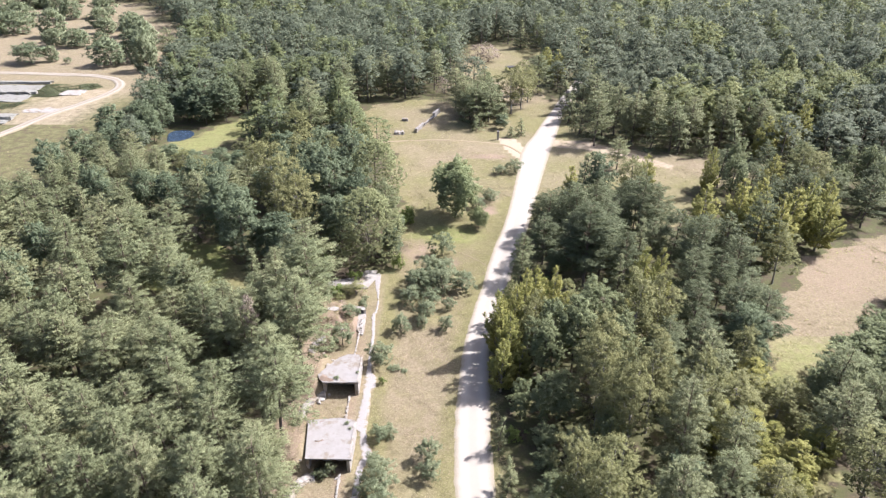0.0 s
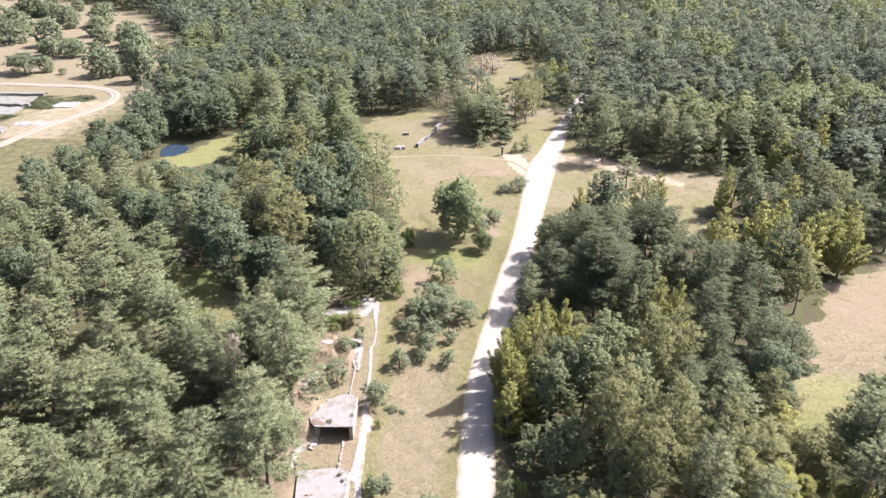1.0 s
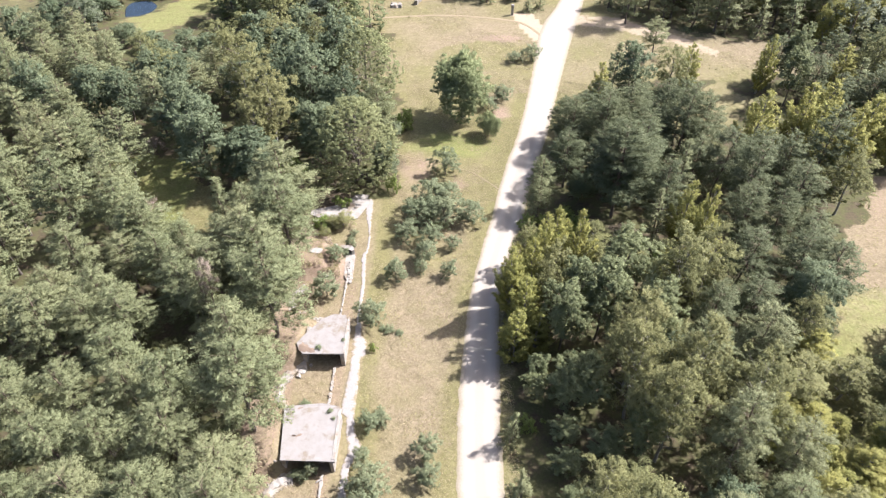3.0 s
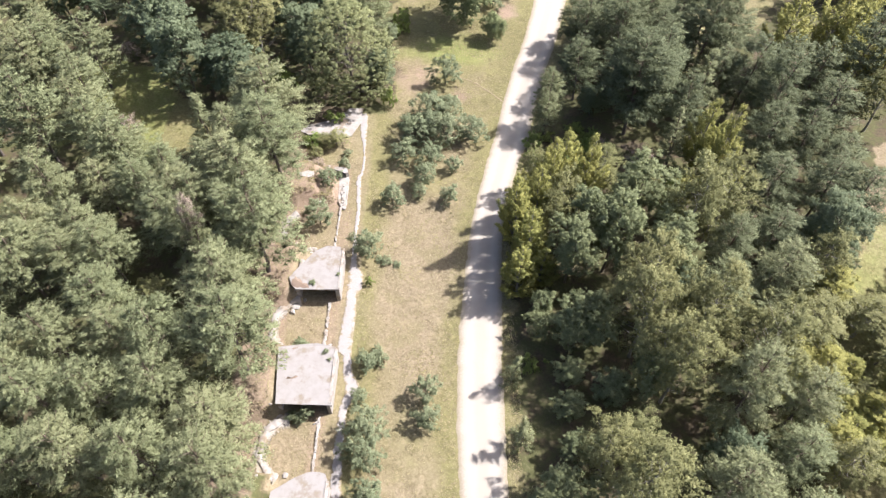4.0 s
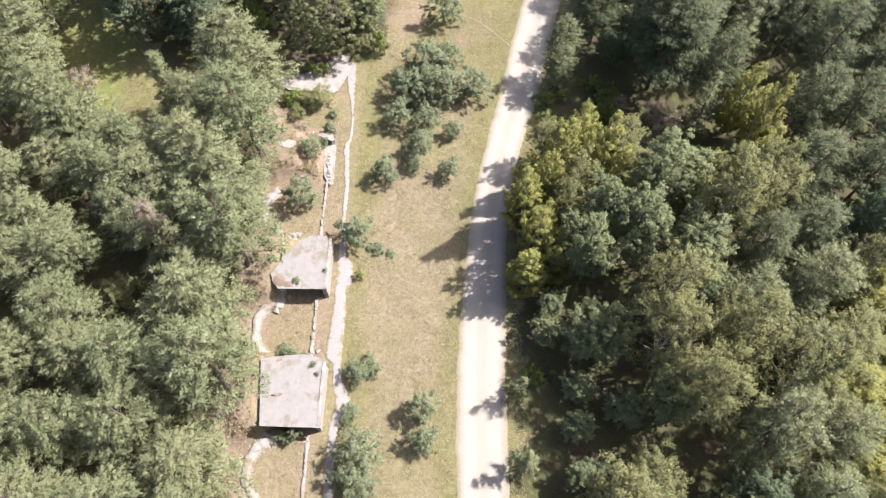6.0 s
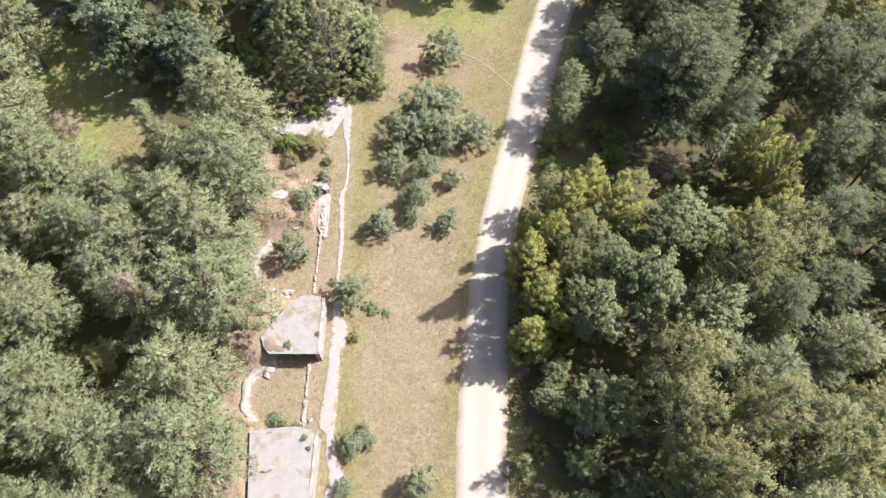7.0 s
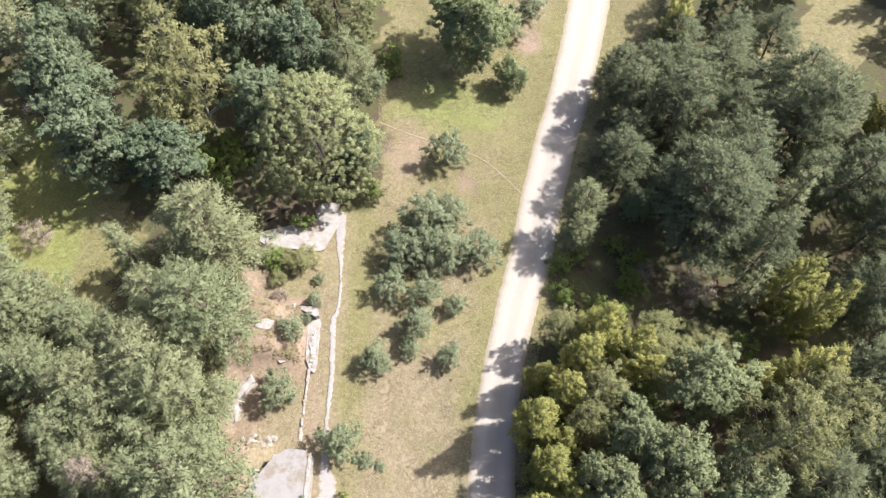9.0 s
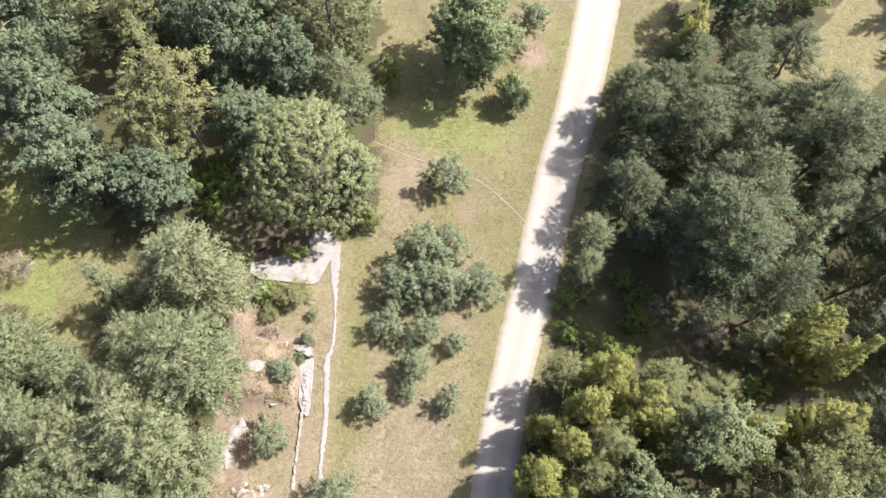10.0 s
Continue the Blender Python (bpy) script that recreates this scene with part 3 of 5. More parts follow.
def earth_mound(outline, z, h, seed, label, material=None):
    """A thin uneven heap of blown-in soil that lies on a roof or against a wall."""
    rng = random.Random(seed)
    pts = []
    for p, q in zip(outline, outline[1:] + outline[:1]):
        p, q = Vector(p), Vector(q)
        n = max(2, int((q - p).length / 0.3))
        pts += [p.lerp(q, k / n) + Vector((rng.gauss(0, 0.15), rng.gauss(0, 0.15))) for k in range(n)]
    mid = sum(pts, Vector((0, 0))) / len(pts)
    bm = bmesh.new()
    rings = [[bm.verts.new((*(mid + (p - mid) * f), z + dz * h * (1 + 0.18 * float(bumps(2.4 * p.x, 2.4 * p.y)) + rng.gauss(0, 0.04)) - 0.02)) for p in pts] for f, dz in ((1.0, 0.0), (0.82, 0.45), (0.55, 0.8), (0.25, 1.0))]
    m = len(pts)
    for lo, hi in zip(rings, rings[1:]):
        for k in range(m):
            bm.faces.new((lo[k], lo[(k + 1) % m], hi[(k + 1) % m], hi[k]))
    bm.faces.new(rings[-1])
    for f in bm.faces:
        f.smooth = True
    tagged(part("earth_mound", bm, material or SOIL, None), label, "soil", "soil on the ruin")


earth_mound([(-17.1, 69.4), (-16.5, 70.0), (-15.4, 68.8), (-14.9, 68.35), (-16.3, 68.25), (-17.0, 68.8)], 2.4, 0.14, 1, "rusty soil drifted over the roof slab's corner")
earth_mound([(-16.7, 61.0), (-14.2, 61.3), (-14.0, 60.9), (-15.2, 60.5), (-16.6, 60.4)], 2.36, 0.07, 3, "dry soil drifted over the roof slab's rear edge")
# this heap is coloured dark to put shade on the slab's rear
earth_mound([(-20.2, 98.9), (-18.4, 98.6), (-16.6, 99.2), (-16.4, 100.2), (-18.0, 100.6), (-20.2, 100.2)], 0.2, 0.16, 6, "dark heap over the broken roof slab, shade put into its colour", SHADE_BROWN)
earth_mound([(-15.8, 57.6), (-14.6, 57.8), (-14.6, 57.4), (-15.7, 57.3)], 2.4, 0.05, 5, "thin brown soil patch on the roof slab")


def pit(cx, cy, r, wall_x, wy0, wy1, arc0, arc1, seed):
    """A round emplacement pit: a curved concrete rim, a straight wall on the path's side, and grassy earth within."""
    rng = random.Random(seed)
    ob = thing("round_pit", Matrix.Identity(4), "round overgrown pit with broken pale concrete rim", "gun pit", "pits along the path")
    n = max(16, int(abs(arc1 - arc0) / 2.2))
    bm = bmesh.new()
    prev = None
    for i in range(n + 1):
        a = radians(arc0 + (arc1 - arc0) * i / n)
        w = max(0.1, 0.42 - 0.24 * (i / n) + 0.06 * math.sin(0.45 * i + seed) + 0.03 * math.sin(1.3 * i) + rng.gauss(0, 0.012))
        rr = r + 0.07 * math.sin(0.3 * i + seed) + rng.gauss(0, 0.008)
        h = 0.32 - 0.14 * (i / n) + 0.03 * math.sin(0.8 * i) + rng.gauss(0, 0.006)
        c, s = math.cos(a), math.sin(a)
        foot = min(float(ground_z(cx + rr * c, cy + rr * s)), 0.35)
        ring = [bm.verts.new((cx + (rr + dx) * c, cy + (rr + dx) * s, foot + z)) for dx, z in ((-w, -0.3), (-w, h - 0.05), (-w + 0.06, h), (w - 0.06, h), (w, h - 0.05), (w, -0.3))]
        if prev:
            for k in range(5):
                bm.faces.new((prev[k], prev[k + 1], ring[k + 1], ring[k]))
        else:
            bm.faces.new(ring)
        prev = ring
    bm.faces.new(prev[::-1])
    for f in bm.faces:
        f.smooth = True
    part("curved_rim", bm, OLD_CONCRETE, ob)
    bm, prev = bmesh.new(), None
    for i in range(3 * n + 1):
        a = radians(arc0 + (arc1 - arc0) * i / (3 * n))
        c, s_ = math.cos(a), math.sin(a)
        inner = r - 0.25 - (0.85 - 0.6 * i / (3 * n)) * rng.uniform(0.35, 1.1)
        outer = r + 0.4 + rng.uniform(0.0, 0.45)
        row = [bm.verts.new((cx + q * c, cy + q * s_, min(float(ground_z(cx + q * c, cy + q * s_)), 0.35) + z)) for q, z in ((inner, -0.04), (inner + 0.08, 0.035 + rng.gauss(0, 0.006)), (outer - 0.08, 0.05), (outer, -0.04))]
        if prev:
            for k in range(3):
                bm.faces.new((prev[k], prev[k + 1], row[k + 1], row[k]))
        prev = row
    part("rim_apron", bm, DUSTY, ob, "dusty crumbled concrete along the rim")
    y = wy0
    while y < wy1 - 0.3:
        piece = min(rng.uniform(0.5, 1.6), wy1 - y)
        part("straight_wall", rough_block(wall_x - rng.uniform(0.1, 0.18), wall_x + rng.uniform(0.08, 0.15), y, y + piece, -0.3, rng.uniform(0.1, 0.24), 0.04, 0.22, 0.03, seed + int(y * 7)), OLD_CONCRETE, ob)
        y += piece + rng.choice((-0.06, -0.04, -0.03, 0.3))
    return ob


pit(-15.35, 64.9, 3.45, -12.85, 61.6, 68.0, 104, 252, 51)
pit(-14.6, 51.2, 3.1, -12.3, 48.5, 54.4, 104, 252, 52)
pit(-16.3, 78.5, 3.45, -13.2, 75.4, 82.5, 128, 205, 53)
ruin = thing("broken_wall", Matrix.Identity(4), "crumbled pale concrete wall half covered by soil", "wall")
rng = random.Random(61)
left = [(-12.75 - 0.12 * (y - 82) * (y < 86) - 0.48 * (86 <= y) - (0.1 + 0.75 * math.sin(0.62 * (y - 81.4)) ** 2) * rng.uniform(0.35, 1.15), y) for y in np.arange(81.9, 87.9, 0.28)]
right = [(-12.5 - 0.03 * (y - 82) + rng.uniform(-0.22, 0.08), y) for y in np.arange(81.9, 87.9, 0.33)]
part("wall_stump", rough_plate(right + left[::-1], -0.3, 0.22, 611, 0.12, 0.06), OLD_CONCRETE, ruin)
for k in range(10):
    # loose broken pieces on the wall's crest
    y = rng.uniform(82, 88)
    x = -12.75 - 0.03 * (y - 82) - rng.uniform(0, 0.5) * math.sin(0.5 * (y - 81.6)) ** 2
    part("wall_fragment", rough_block(x - rng.uniform(0.1, 0.24), x + rng.uniform(0.06, 0.16), y, y + rng.uniform(0.2, 0.6), 0.16, rng.uniform(0.28, 0.4), 0.06, 0.16, 0.03, 620 + k), OLD_CONCRETE, ruin)
part("wall_stump", rough_plate([(-14.6, 88.2), (-13.5, 88.25), (-13.15, 87.9), (-12.95, 87.4), (-12.7, 87.6), (-12.95, 88.3), (-13.4, 88.6), (-14.6, 88.5)], -0.3, 1.0, 625, 0.2, 0.04), OLD_CONCRETE, ruin)
part("slab_remnant", rough_plate([(-18.5, 86.2), (-17.6, 86.6), (-16.8, 86.3), (-16.9, 85.7), (-17.7, 85.5), (-18.4, 85.7)], 0.9, float(ground_z(-17.6, 86.0)) + 0.07, 63, 0.25, 0.08), OLD_CONCRETE, ruin)
part("slab_remnant", rough_plate([(-16.6, 83.2), (-15.2, 83.5), (-14.9, 83.0), (-15.9, 82.7)], -0.2, 0.6, 64, 0.25, 0.08), OLD_CONCRETE, ruin)
tagged(strip_mesh("pavement", [(34, -10.5, -9.3), (46, -10.5, -9.3), (51.5, -10.6, -9.7), (54.5, -10.6, -9.65), (55.5, -10.5, -9.6), (57.0, -10.2, -8.6), (58, -10.2, -8.7), (59.3, -10.6, -9.5),
                               (61.2, -10.7, -9.8), (61.9, -11.6, -9.8), (65, -11.4, -9.8), (67.5, -11.2, -9.85), (69.2, -11.2, -10.05), (69.9, -11.2, -9.35), (72.2, -11.3, -9.5), (73, -11.2, -10.2), (77.2, -11.15, -10.75),
                               (82, -11.2, -10.65), (84.3, -11.4, -10.8), (87.3, -11.75, -11.05), (88.4, -11.3, -10.85), (89.4, -11.15, -10.8), (92, -11.12, -10.88), (94.2, -11.45, -11.0), (95.5, -11.9, -11.0), (97, -12.15, -11.0), (100.2, -12.3, -11.1)], PATH, 0.045, 0.2, 0.05, 11, 0.06),
       "narrow cracked pale concrete path beside the ruin", "path", kind="structure")


def rubble(places, low, high):
    """Loose lumps of broken concrete."""
    for k, (x, y) in enumerate(places):
        bm = bmesh.new()
        bmesh.ops.create_icosphere(bm, subdivisions=2, radius=1.0)
        rng = random.Random(k)
        sx, sy, sz = rng.uniform(low, high), rng.uniform(low, high), rng.uniform(low, high) * 0.6
        for v in bm.verts:
            f = rng.uniform(0.75, 1.15)
            v.co = Vector((v.co.x * sx * f, v.co.y * sy * f, max(v.co.z * sz * f, -0.5 * sz)))
        ob = part("concrete_lump", bm, OLD_CONCRETE, None)
        ob.location = (x, y, float(ground_z(x, y)) + 0.1)
        ob.rotation_euler = (0, 0, rng.uniform(0, 6))
        tagged(ob, "loose lump of broken pale concrete on soil", "rubble", "rubble by the ruin")


rng = random.Random(5)
rubble([(rng.uniform(-18, -12), rng.choice((68.2, 62.0, 54.3, 48.2, 75.2, 89)) + rng.uniform(-0.6, 0.6)) for _ in range(26)], 0.1, 0.3)
rubble([(cx + rng.gauss(0, 0.45), cy + rng.gauss(0, 0.4)) for cx, cy in ((-16.9, 67.5), (-16.0, 53.9), (-17.6, 75.2), (-16.6, 75.0)) for _ in range(7)], 0.14, 0.4)

# the broken wall beyond the road's bend, the box and the gate post
far_wall = thing("broken_wall", Matrix.Identity(4), "long broken whitewashed concrete wall in dry grass", "wall")
for k, (a, b, h) in enumerate(((0.0, 0.3, 1.1), (0.34, 0.52, 0.6), (0.56, 0.72, 0.5), (0.74, 1.0, 1.4))):
    p, q = Vector((-7.8, 177.5)), Vector((-1.0, 196.5))
    m, d = p.lerp(q, (a + b) / 2), (q - p)
    ob = part("wall_piece", rough_block(-0.3, 0.3, -(b - a) * d.length / 2, (b - a) * d.length / 2, -0.3, h, 0.1, 0.8, 0.05, 70 + k), CONCRETE, far_wall)
    ob.matrix_basis = pose(m.x, m.y, 0, 0, 0, -math.degrees(math.atan2(d.x, d.y)))
tagged(part("concrete_block", rough_block(-12.1, -10.5, 187.6, 188.7, -0.2, 0.75, 0.06, 0.6, 0.05, 80), CONCRETE, None), "pale concrete block lying in dry grass", "block")
tagged(part("concrete_block", rough_block(-13.6, -11.2, 175.6, 177.4, -0.2, 0.7, 0.15, 0.5, 0.06, 81), OLD_CONCRETE, None), "broken pale concrete block at the meadow's edge", "block")
post = thing("gate_post", pose(15.2, 171.5, 0), "weathered concrete gate post with whitewashed top", "post")
part("shaft", rough_block(-0.28, 0.28, -0.28, 0.28, -0.2, 2.0, 0.02, 1, 0.03, 82), GREY_CONCRETE, post)
part("cap", rough_block(-0.34, 0.34, -0.34, 0.34, 2.0, 2.5, 0.03, 1, 0.04, 83), CONCRETE, post, "whitewashed cap")
hut = thing("small_shed", pose(25.5, 247, 0, 0, 0, 12), "small dark weathered shed with pale door frame", "shed")
part("walls", rough_block(-1.7, 1.7, -1.1, 1.1, -0.2, 1.7, 0.04, 1.2, 0.03, 84), DARK_METAL, hut)
part("roof", rough_block(-1.9, 1.9, -1.3, 1.3, 1.7, 1.86, 0.04, 1.2, 0.03, 85), DARK_METAL, hut)
part("door_frame", rough_block(-1.95, -1.6, -1.22, -1.11, -0.2, 1.6, 0.01, 2, 0.01, 86), CONCRETE, hut)

# the old basins beyond the sandy track
for k, (x0, x1, y0, y1, mat) in enumerate(((-180, -139.5, 217.5, 227.5, GREY_CONCRETE), (-180, -137.5, 207, 215.5, GREY_CONCRETE), (-131, -119.5, 196.2, 199.6, OLD_CONCRETE), (-129, -122, 215, 220.5, OLD_CONCRETE),
                                           (-175, -130.5, 190.5, 194.5, GREY_CONCRETE), (-170, -130, 184.8, 188.6, GREY_CONCRETE))):
    tagged(part("concrete_basin", rough_block(x0, x1, y0, y1, -0.3, 0.16 + 0.02 * k, 0.3, 2.5, 0.05, 90 + k), mat, None), "flat weathered grey concrete basin floor", "basin", "old basins")
for k, (x0, x1, y0, y1) in enumerate(((-185, -139, 228.4, 230.6), (-150, -136.8, 215.9, 217.2), (-178, -129.5, 188.9, 190.2))):
    tagged(part("basin_kerb", rough_block(x0, x1, y0, y1, -0.3, 0.9, 0.25, 1.6, 0.06, 96 + k), GREY_CONCRETE, None), "low dark broken concrete kerb of a basin", "kerb", "old basins")


# ---- trees ----
def rand_unit(rng, n):
    v = rng.normal(0, 1, (n, 3))
    return v / np.linalg.norm(v, axis=1)[:, None]


def leaf_cards(rng, centres, outward, length, width, up=0.35, wild=0.7, spikes=0.0):
    """One pointed leaf spray per centre. Most face outward and up, some stand out as spikes."""
    n = len(centres)
    nor = outward + np.array([0, 0, up]) + wild * rand_unit(rng, n)
    nor /= np.linalg.norm(nor, axis=1)[:, None] + 1e-9
    u = np.cross(nor, rand_unit(rng, n))
    out = outward + np.array([0, 0, 0.5]) + 0.5 * rand_unit(rng, n)
    spike = rng.uniform(0, 1, (n, 1)) < spikes
    u = np.where(spike, out, u)
    u /= np.linalg.norm(u, axis=1)[:, None] + 1e-9
    nor = np.where(spike, nor - u * np.sum(nor * u, 1, keepdims=True), nor)
    nor /= np.linalg.norm(nor, axis=1)[:, None] + 1e-9
    w = np.cross(nor, u)
    ln = length * rng.uniform(0.6, 1.3, (n, 1)) * np.where(spike, 1.25, 1.0)
    wd = width * rng.uniform(0.6, 1.3, (n, 1)) * np.where(spike, 0.7, 1.0)
    root, tip = centres - u * ln * 0.42, centres + u * ln * 0.58
    verts = np.stack([root - w * wd * 0.5, root + w * wd * 0.5 * 1.0, tip - nor * wd * 0.15], 1)
    verts = verts[:, [1, 0, 2]].reshape(-1, 3)
    faces = np.arange(n * 3).reshape(n, 3)
    return verts, faces


HEART_V = np.array([(1, 0, -0.35), (-0.5, 0.87, -0.35), (-0.5, -0.87, -0.35), (0, 0, 1)], float)
HEART_F = np.array([(0, 1, 3), (1, 2, 3), (2, 0, 3), (2, 1, 0)])


def clump_cards(rng, centre, rx, rz, n, length, width, up, wild, spikes=0.0, stretch=1.0, heart=True, fill=0.6):
    """A tuft of leaf sprays round a small dense heart, drawn out along its branch. Also gives the tuft's soft normals."""
    d = rand_unit(rng, n)
    d[:, 2] = np.where(d[:, 2] < -0.3, -d[:, 2], d[:, 2])
    a = math.atan2(centre[1], centre[0])
    turn = np.array([[math.cos(a), math.sin(a), 0], [-math.sin(a), math.cos(a), 0], [0, 0, 1]])
    size = np.array([rx * stretch, rx / stretch ** 0.5, rz])
    pts = centre + (d * rng.uniform(fill, 1.08, (n, 1)) * size) @ turn
    d = d @ turn
    v, f = leaf_cards(rng, pts, d, length, width, up, wild, spikes)
    soft = np.repeat(d, 3, 0)
    if heart:
        h = (HEART_V * rng.uniform(0.8, 1.2, (4, 1)) * size * 0.45) @ turn + centre
        v, f = np.concatenate([v, h]), np.concatenate([f, HEART_F + len(v)])
        soft = np.concatenate([soft, HEART_V])
    return v, f, soft


def soften(me, verts, soft, middle, rng, needles):
    """Shade the sprays by the roundness of their tuft and crown, not leaf by leaf."""
    round_ = verts - middle
    round_ /= np.linalg.norm(round_, axis=1)[:, None] + 1e-9
    a, b, c = (0.58, 0.45, 0.42) if needles else (0.68, 0.65, 0.25)
    nor = soft * a + round_ * b + np.array([0, 0, c]) + 0.2 * rand_unit(rng, len(verts))
    nor /= np.linalg.norm(nor, axis=1)[:, None] + 1e-9
    me.polygons.foreach_set("use_smooth", np.ones(len(me.polygons), bool))
    me.normals_split_custom_set_from_vertices(nor.tolist())


def tube(points, radii, sides=6):
    verts, faces = [], []
    for p, r in zip(points, radii):
        for k in range(sides):
            a = 2 * math.pi * k / sides
            verts.append((p[0] + r * math.cos(a), p[1] + r * math.sin(a), p[2]))
    for i in range(len(points) - 1):
        for k in range(sides):
            a, b = i * sides + k, i * sides + (k + 1) % sides
            faces.append((a, b, b + sides, a + sides))
    return verts, faces


SHAPES = {
    # height, crown radius, crown base, boughs or lobes, sprays a tuft, tuft radius, tuft height, spray length, spray width, crown form
    "pine": (13.0, 3.5, 2.3, 58, 30, 0.44, 0.18, 0.23, 0.075, "dome"),
    "old_pine": (16.4, 5.3, 4.4, 84, 30, 0.48, 0.2, 0.25, 0.09, "dome"),
    "dark_pine": (13.0, 3.5, 2.3, 58, 30, 0.44, 0.18, 0.23, 0.075, "dome"),
    "slim_pine": (13.5, 2.5, 3.4, 44, 30, 0.46, 0.2, 0.24, 0.085, "cone"),
    "birch": (13.0, 2.6, 1.6, 44, 18, 0.3, 0.34, 0.2, 0.11, "spindle"),
    "olive": (14.0, 3.4, 2.0, 44, 22, 0.42, 0.36, 0.21, 0.125, "lobes"),
    "aspen": (12.0, 3.0, 2.0, 44, 22, 0.34, 0.26, 0.24, 0.16, "lobes"),
    "broad": (12.0, 4.0, 1.2, 50, 22, 0.4, 0.28, 0.28, 0.18, "lobes"),
    "field_pine": (9.0, 5.0, 0.6, 190, 32, 0.9, 0.62, 0.6, 0.3, "ball"),
    "linden": (12.0, 5.0, 0.6, 96, 22, 0.4, 0.3, 0.27, 0.18, "lobes"),
    "chestnut": (14.5, 6.2, 1.0, 1250, 20, 0.33, 0.22, 0.3, 0.15, "ball"),
    "young_pine": (5.0, 1.6, 0.3, 26, 22, 0.3, 0.2, 0.26, 0.085, "cone"),
    "shrub": (3.4, 1.7, 0.1, 26, 22, 0.27, 0.2, 0.17, 0.09, "lobes"),
    "weeds": (1.0, 1.2, 0.0, 12, 20, 0.22, 0.15, 0.16, 0.08, "lobes"),
    "dead_shrub": (4.0, 1.8, 0.2, 26, 60, 0.6, 0.6, 0.5, 0.05, "ball"),
    "dead_pine": (13.5, 1.7, 8.6, 34, 60, 0.6, 0.5, 0.55, 0.06, "ball"),
    "spruce": (12.0, 2.6, 0.6, 40, 30, 0.5, 0.3, 0.4, 0.14, "cone"),
}


def bough_crown(rng, h, r, base, boughs, profile):
    """Tufts along rising, fan-shaped boughs. Gives the tufts' places and each bough's line."""
    rise0, rise1, fan, step = {"dome": (0.15, 0.6, 0.36, 0.46), "cone": (0.1, 0.8, 0.3, 0.4), "spindle": (1.3, 2.6, 0.28, 0.23)}[profile]
    tufts, lines = [], []
    wave = rng.uniform(0, 6, 3)
    for k in range(boughs):
        u = (k + rng.uniform(0.1, 0.9)) / boughs
        ang = k * 2.39996 + rng.normal(0, 0.3)
        if profile == "dome":
            u = u ** 0.62
            reach = max(0.22, 1.08 * math.sqrt(max(1 - u ** 2.4, 0.0))) * (0.8 if u < 0.18 else 1.0)
        elif profile == "cone":
            u = u ** 1.1
            reach = max(0.14, (1 - u) ** 0.75)
        else:
            reach = max(0.16, math.sin(math.pi * (0.2 + 0.8 * u ** 0.85)) * 1.05)
        lobe = 1 + 0.1 * math.sin(2 * ang + wave[0]) + 0.14 * math.sin(3 * ang + 5 * u + wave[1])
        long_ = r * reach * lobe * rng.uniform(0.78, 1.1)
        tip = base + (h - 0.3 - base) * u + rng.normal(0, 0.25)
        root = max(tip - long_ * (rise0 + (rise1 - rise0) * u), 0.4 * base + 0.1)
        c, s_ = math.cos(ang), math.sin(ang)
        lines.append(((0.05 * c, 0.05 * s_, root), (long_ * c, long_ * s_, tip)))
        size = math.hypot(long_, tip - root)
        m = max(3, int(size * (0.55 + 0.45 * long_) / step))
        for j in range(m):
            v = 0.34 + 0.66 * (j + rng.uniform(0, 1)) / m
            side = rng.uniform(-1, 1) * fan * (size if profile != "spindle" else 1.4 * long_ + 0.6) * math.sqrt(max(v * (1.12 - v), 0.02)) * 1.5
            d = long_ * v
            tufts.append((d * c - side * s_, d * s_ + side * c, root + (tip - root) * v ** 0.85 - 0.22 * abs(side) + rng.normal(0, 0.1)))
    return np.array(tufts), lines


def lobe_crown(rng, h, r, base, lobes, tuft):
    """Tufts over many uneven lobes that make up a leafy crown. Gives the tufts' places and each lobe's branch."""
    tufts, lines = [], []
    rise = (h - base) / 2
    wave = rng.uniform(0, 6, 2)
    for k in range(lobes):
        u = 1 - (1 - (k + rng.uniform(0.1, 0.9)) / lobes) ** 1.15
        ang = k * 2.39996 + rng.normal(0, 0.45)
        w = 2 * (0.1 + 0.9 * u) - 1
        flat = math.sqrt(max(1 - w * w, 0)) * (1 + 0.2 * math.sin(2 * ang + wave[0]) + 0.1 * math.sin(3 * ang + 4 * u + wave[1]))
        out = np.array([math.cos(ang) * flat, math.sin(ang) * flat, w])
        q = r * rng.uniform(0.15, 0.4) * (8.0 / (lobes ** 0.5 + 2.0)) ** 0.5
        middle = np.array([0, 0, base + rise]) + out * np.array([r - 0.8 * q, r - 0.8 * q, rise - 0.8 * q]) * rng.choice((rng.uniform(0.5, 0.9), rng.uniform(0.9, 1.14)))
        middle[2] = max(middle[2], 0.6 * q)
        lines.append(((0.0, 0.0, max(0.15, middle[2] - 0.5 * math.hypot(middle[0], middle[1]) - 0.4 * q)), tuple(middle)))
        n = max(5, int(2.4 * q * q / (tuft * tuft)))
        d = rand_unit(rng, n) + 0.5 * out + np.array([0, 0, 0.35])
        d /= np.linalg.norm(d, axis=1)[:, None]
        away = (d * q + np.outer(d @ out, out) * 0.45 * q) * rng.uniform(0.5, 1.22, (n, 1))
        tufts.append(middle + away)
    return np.concatenate(tufts), lines


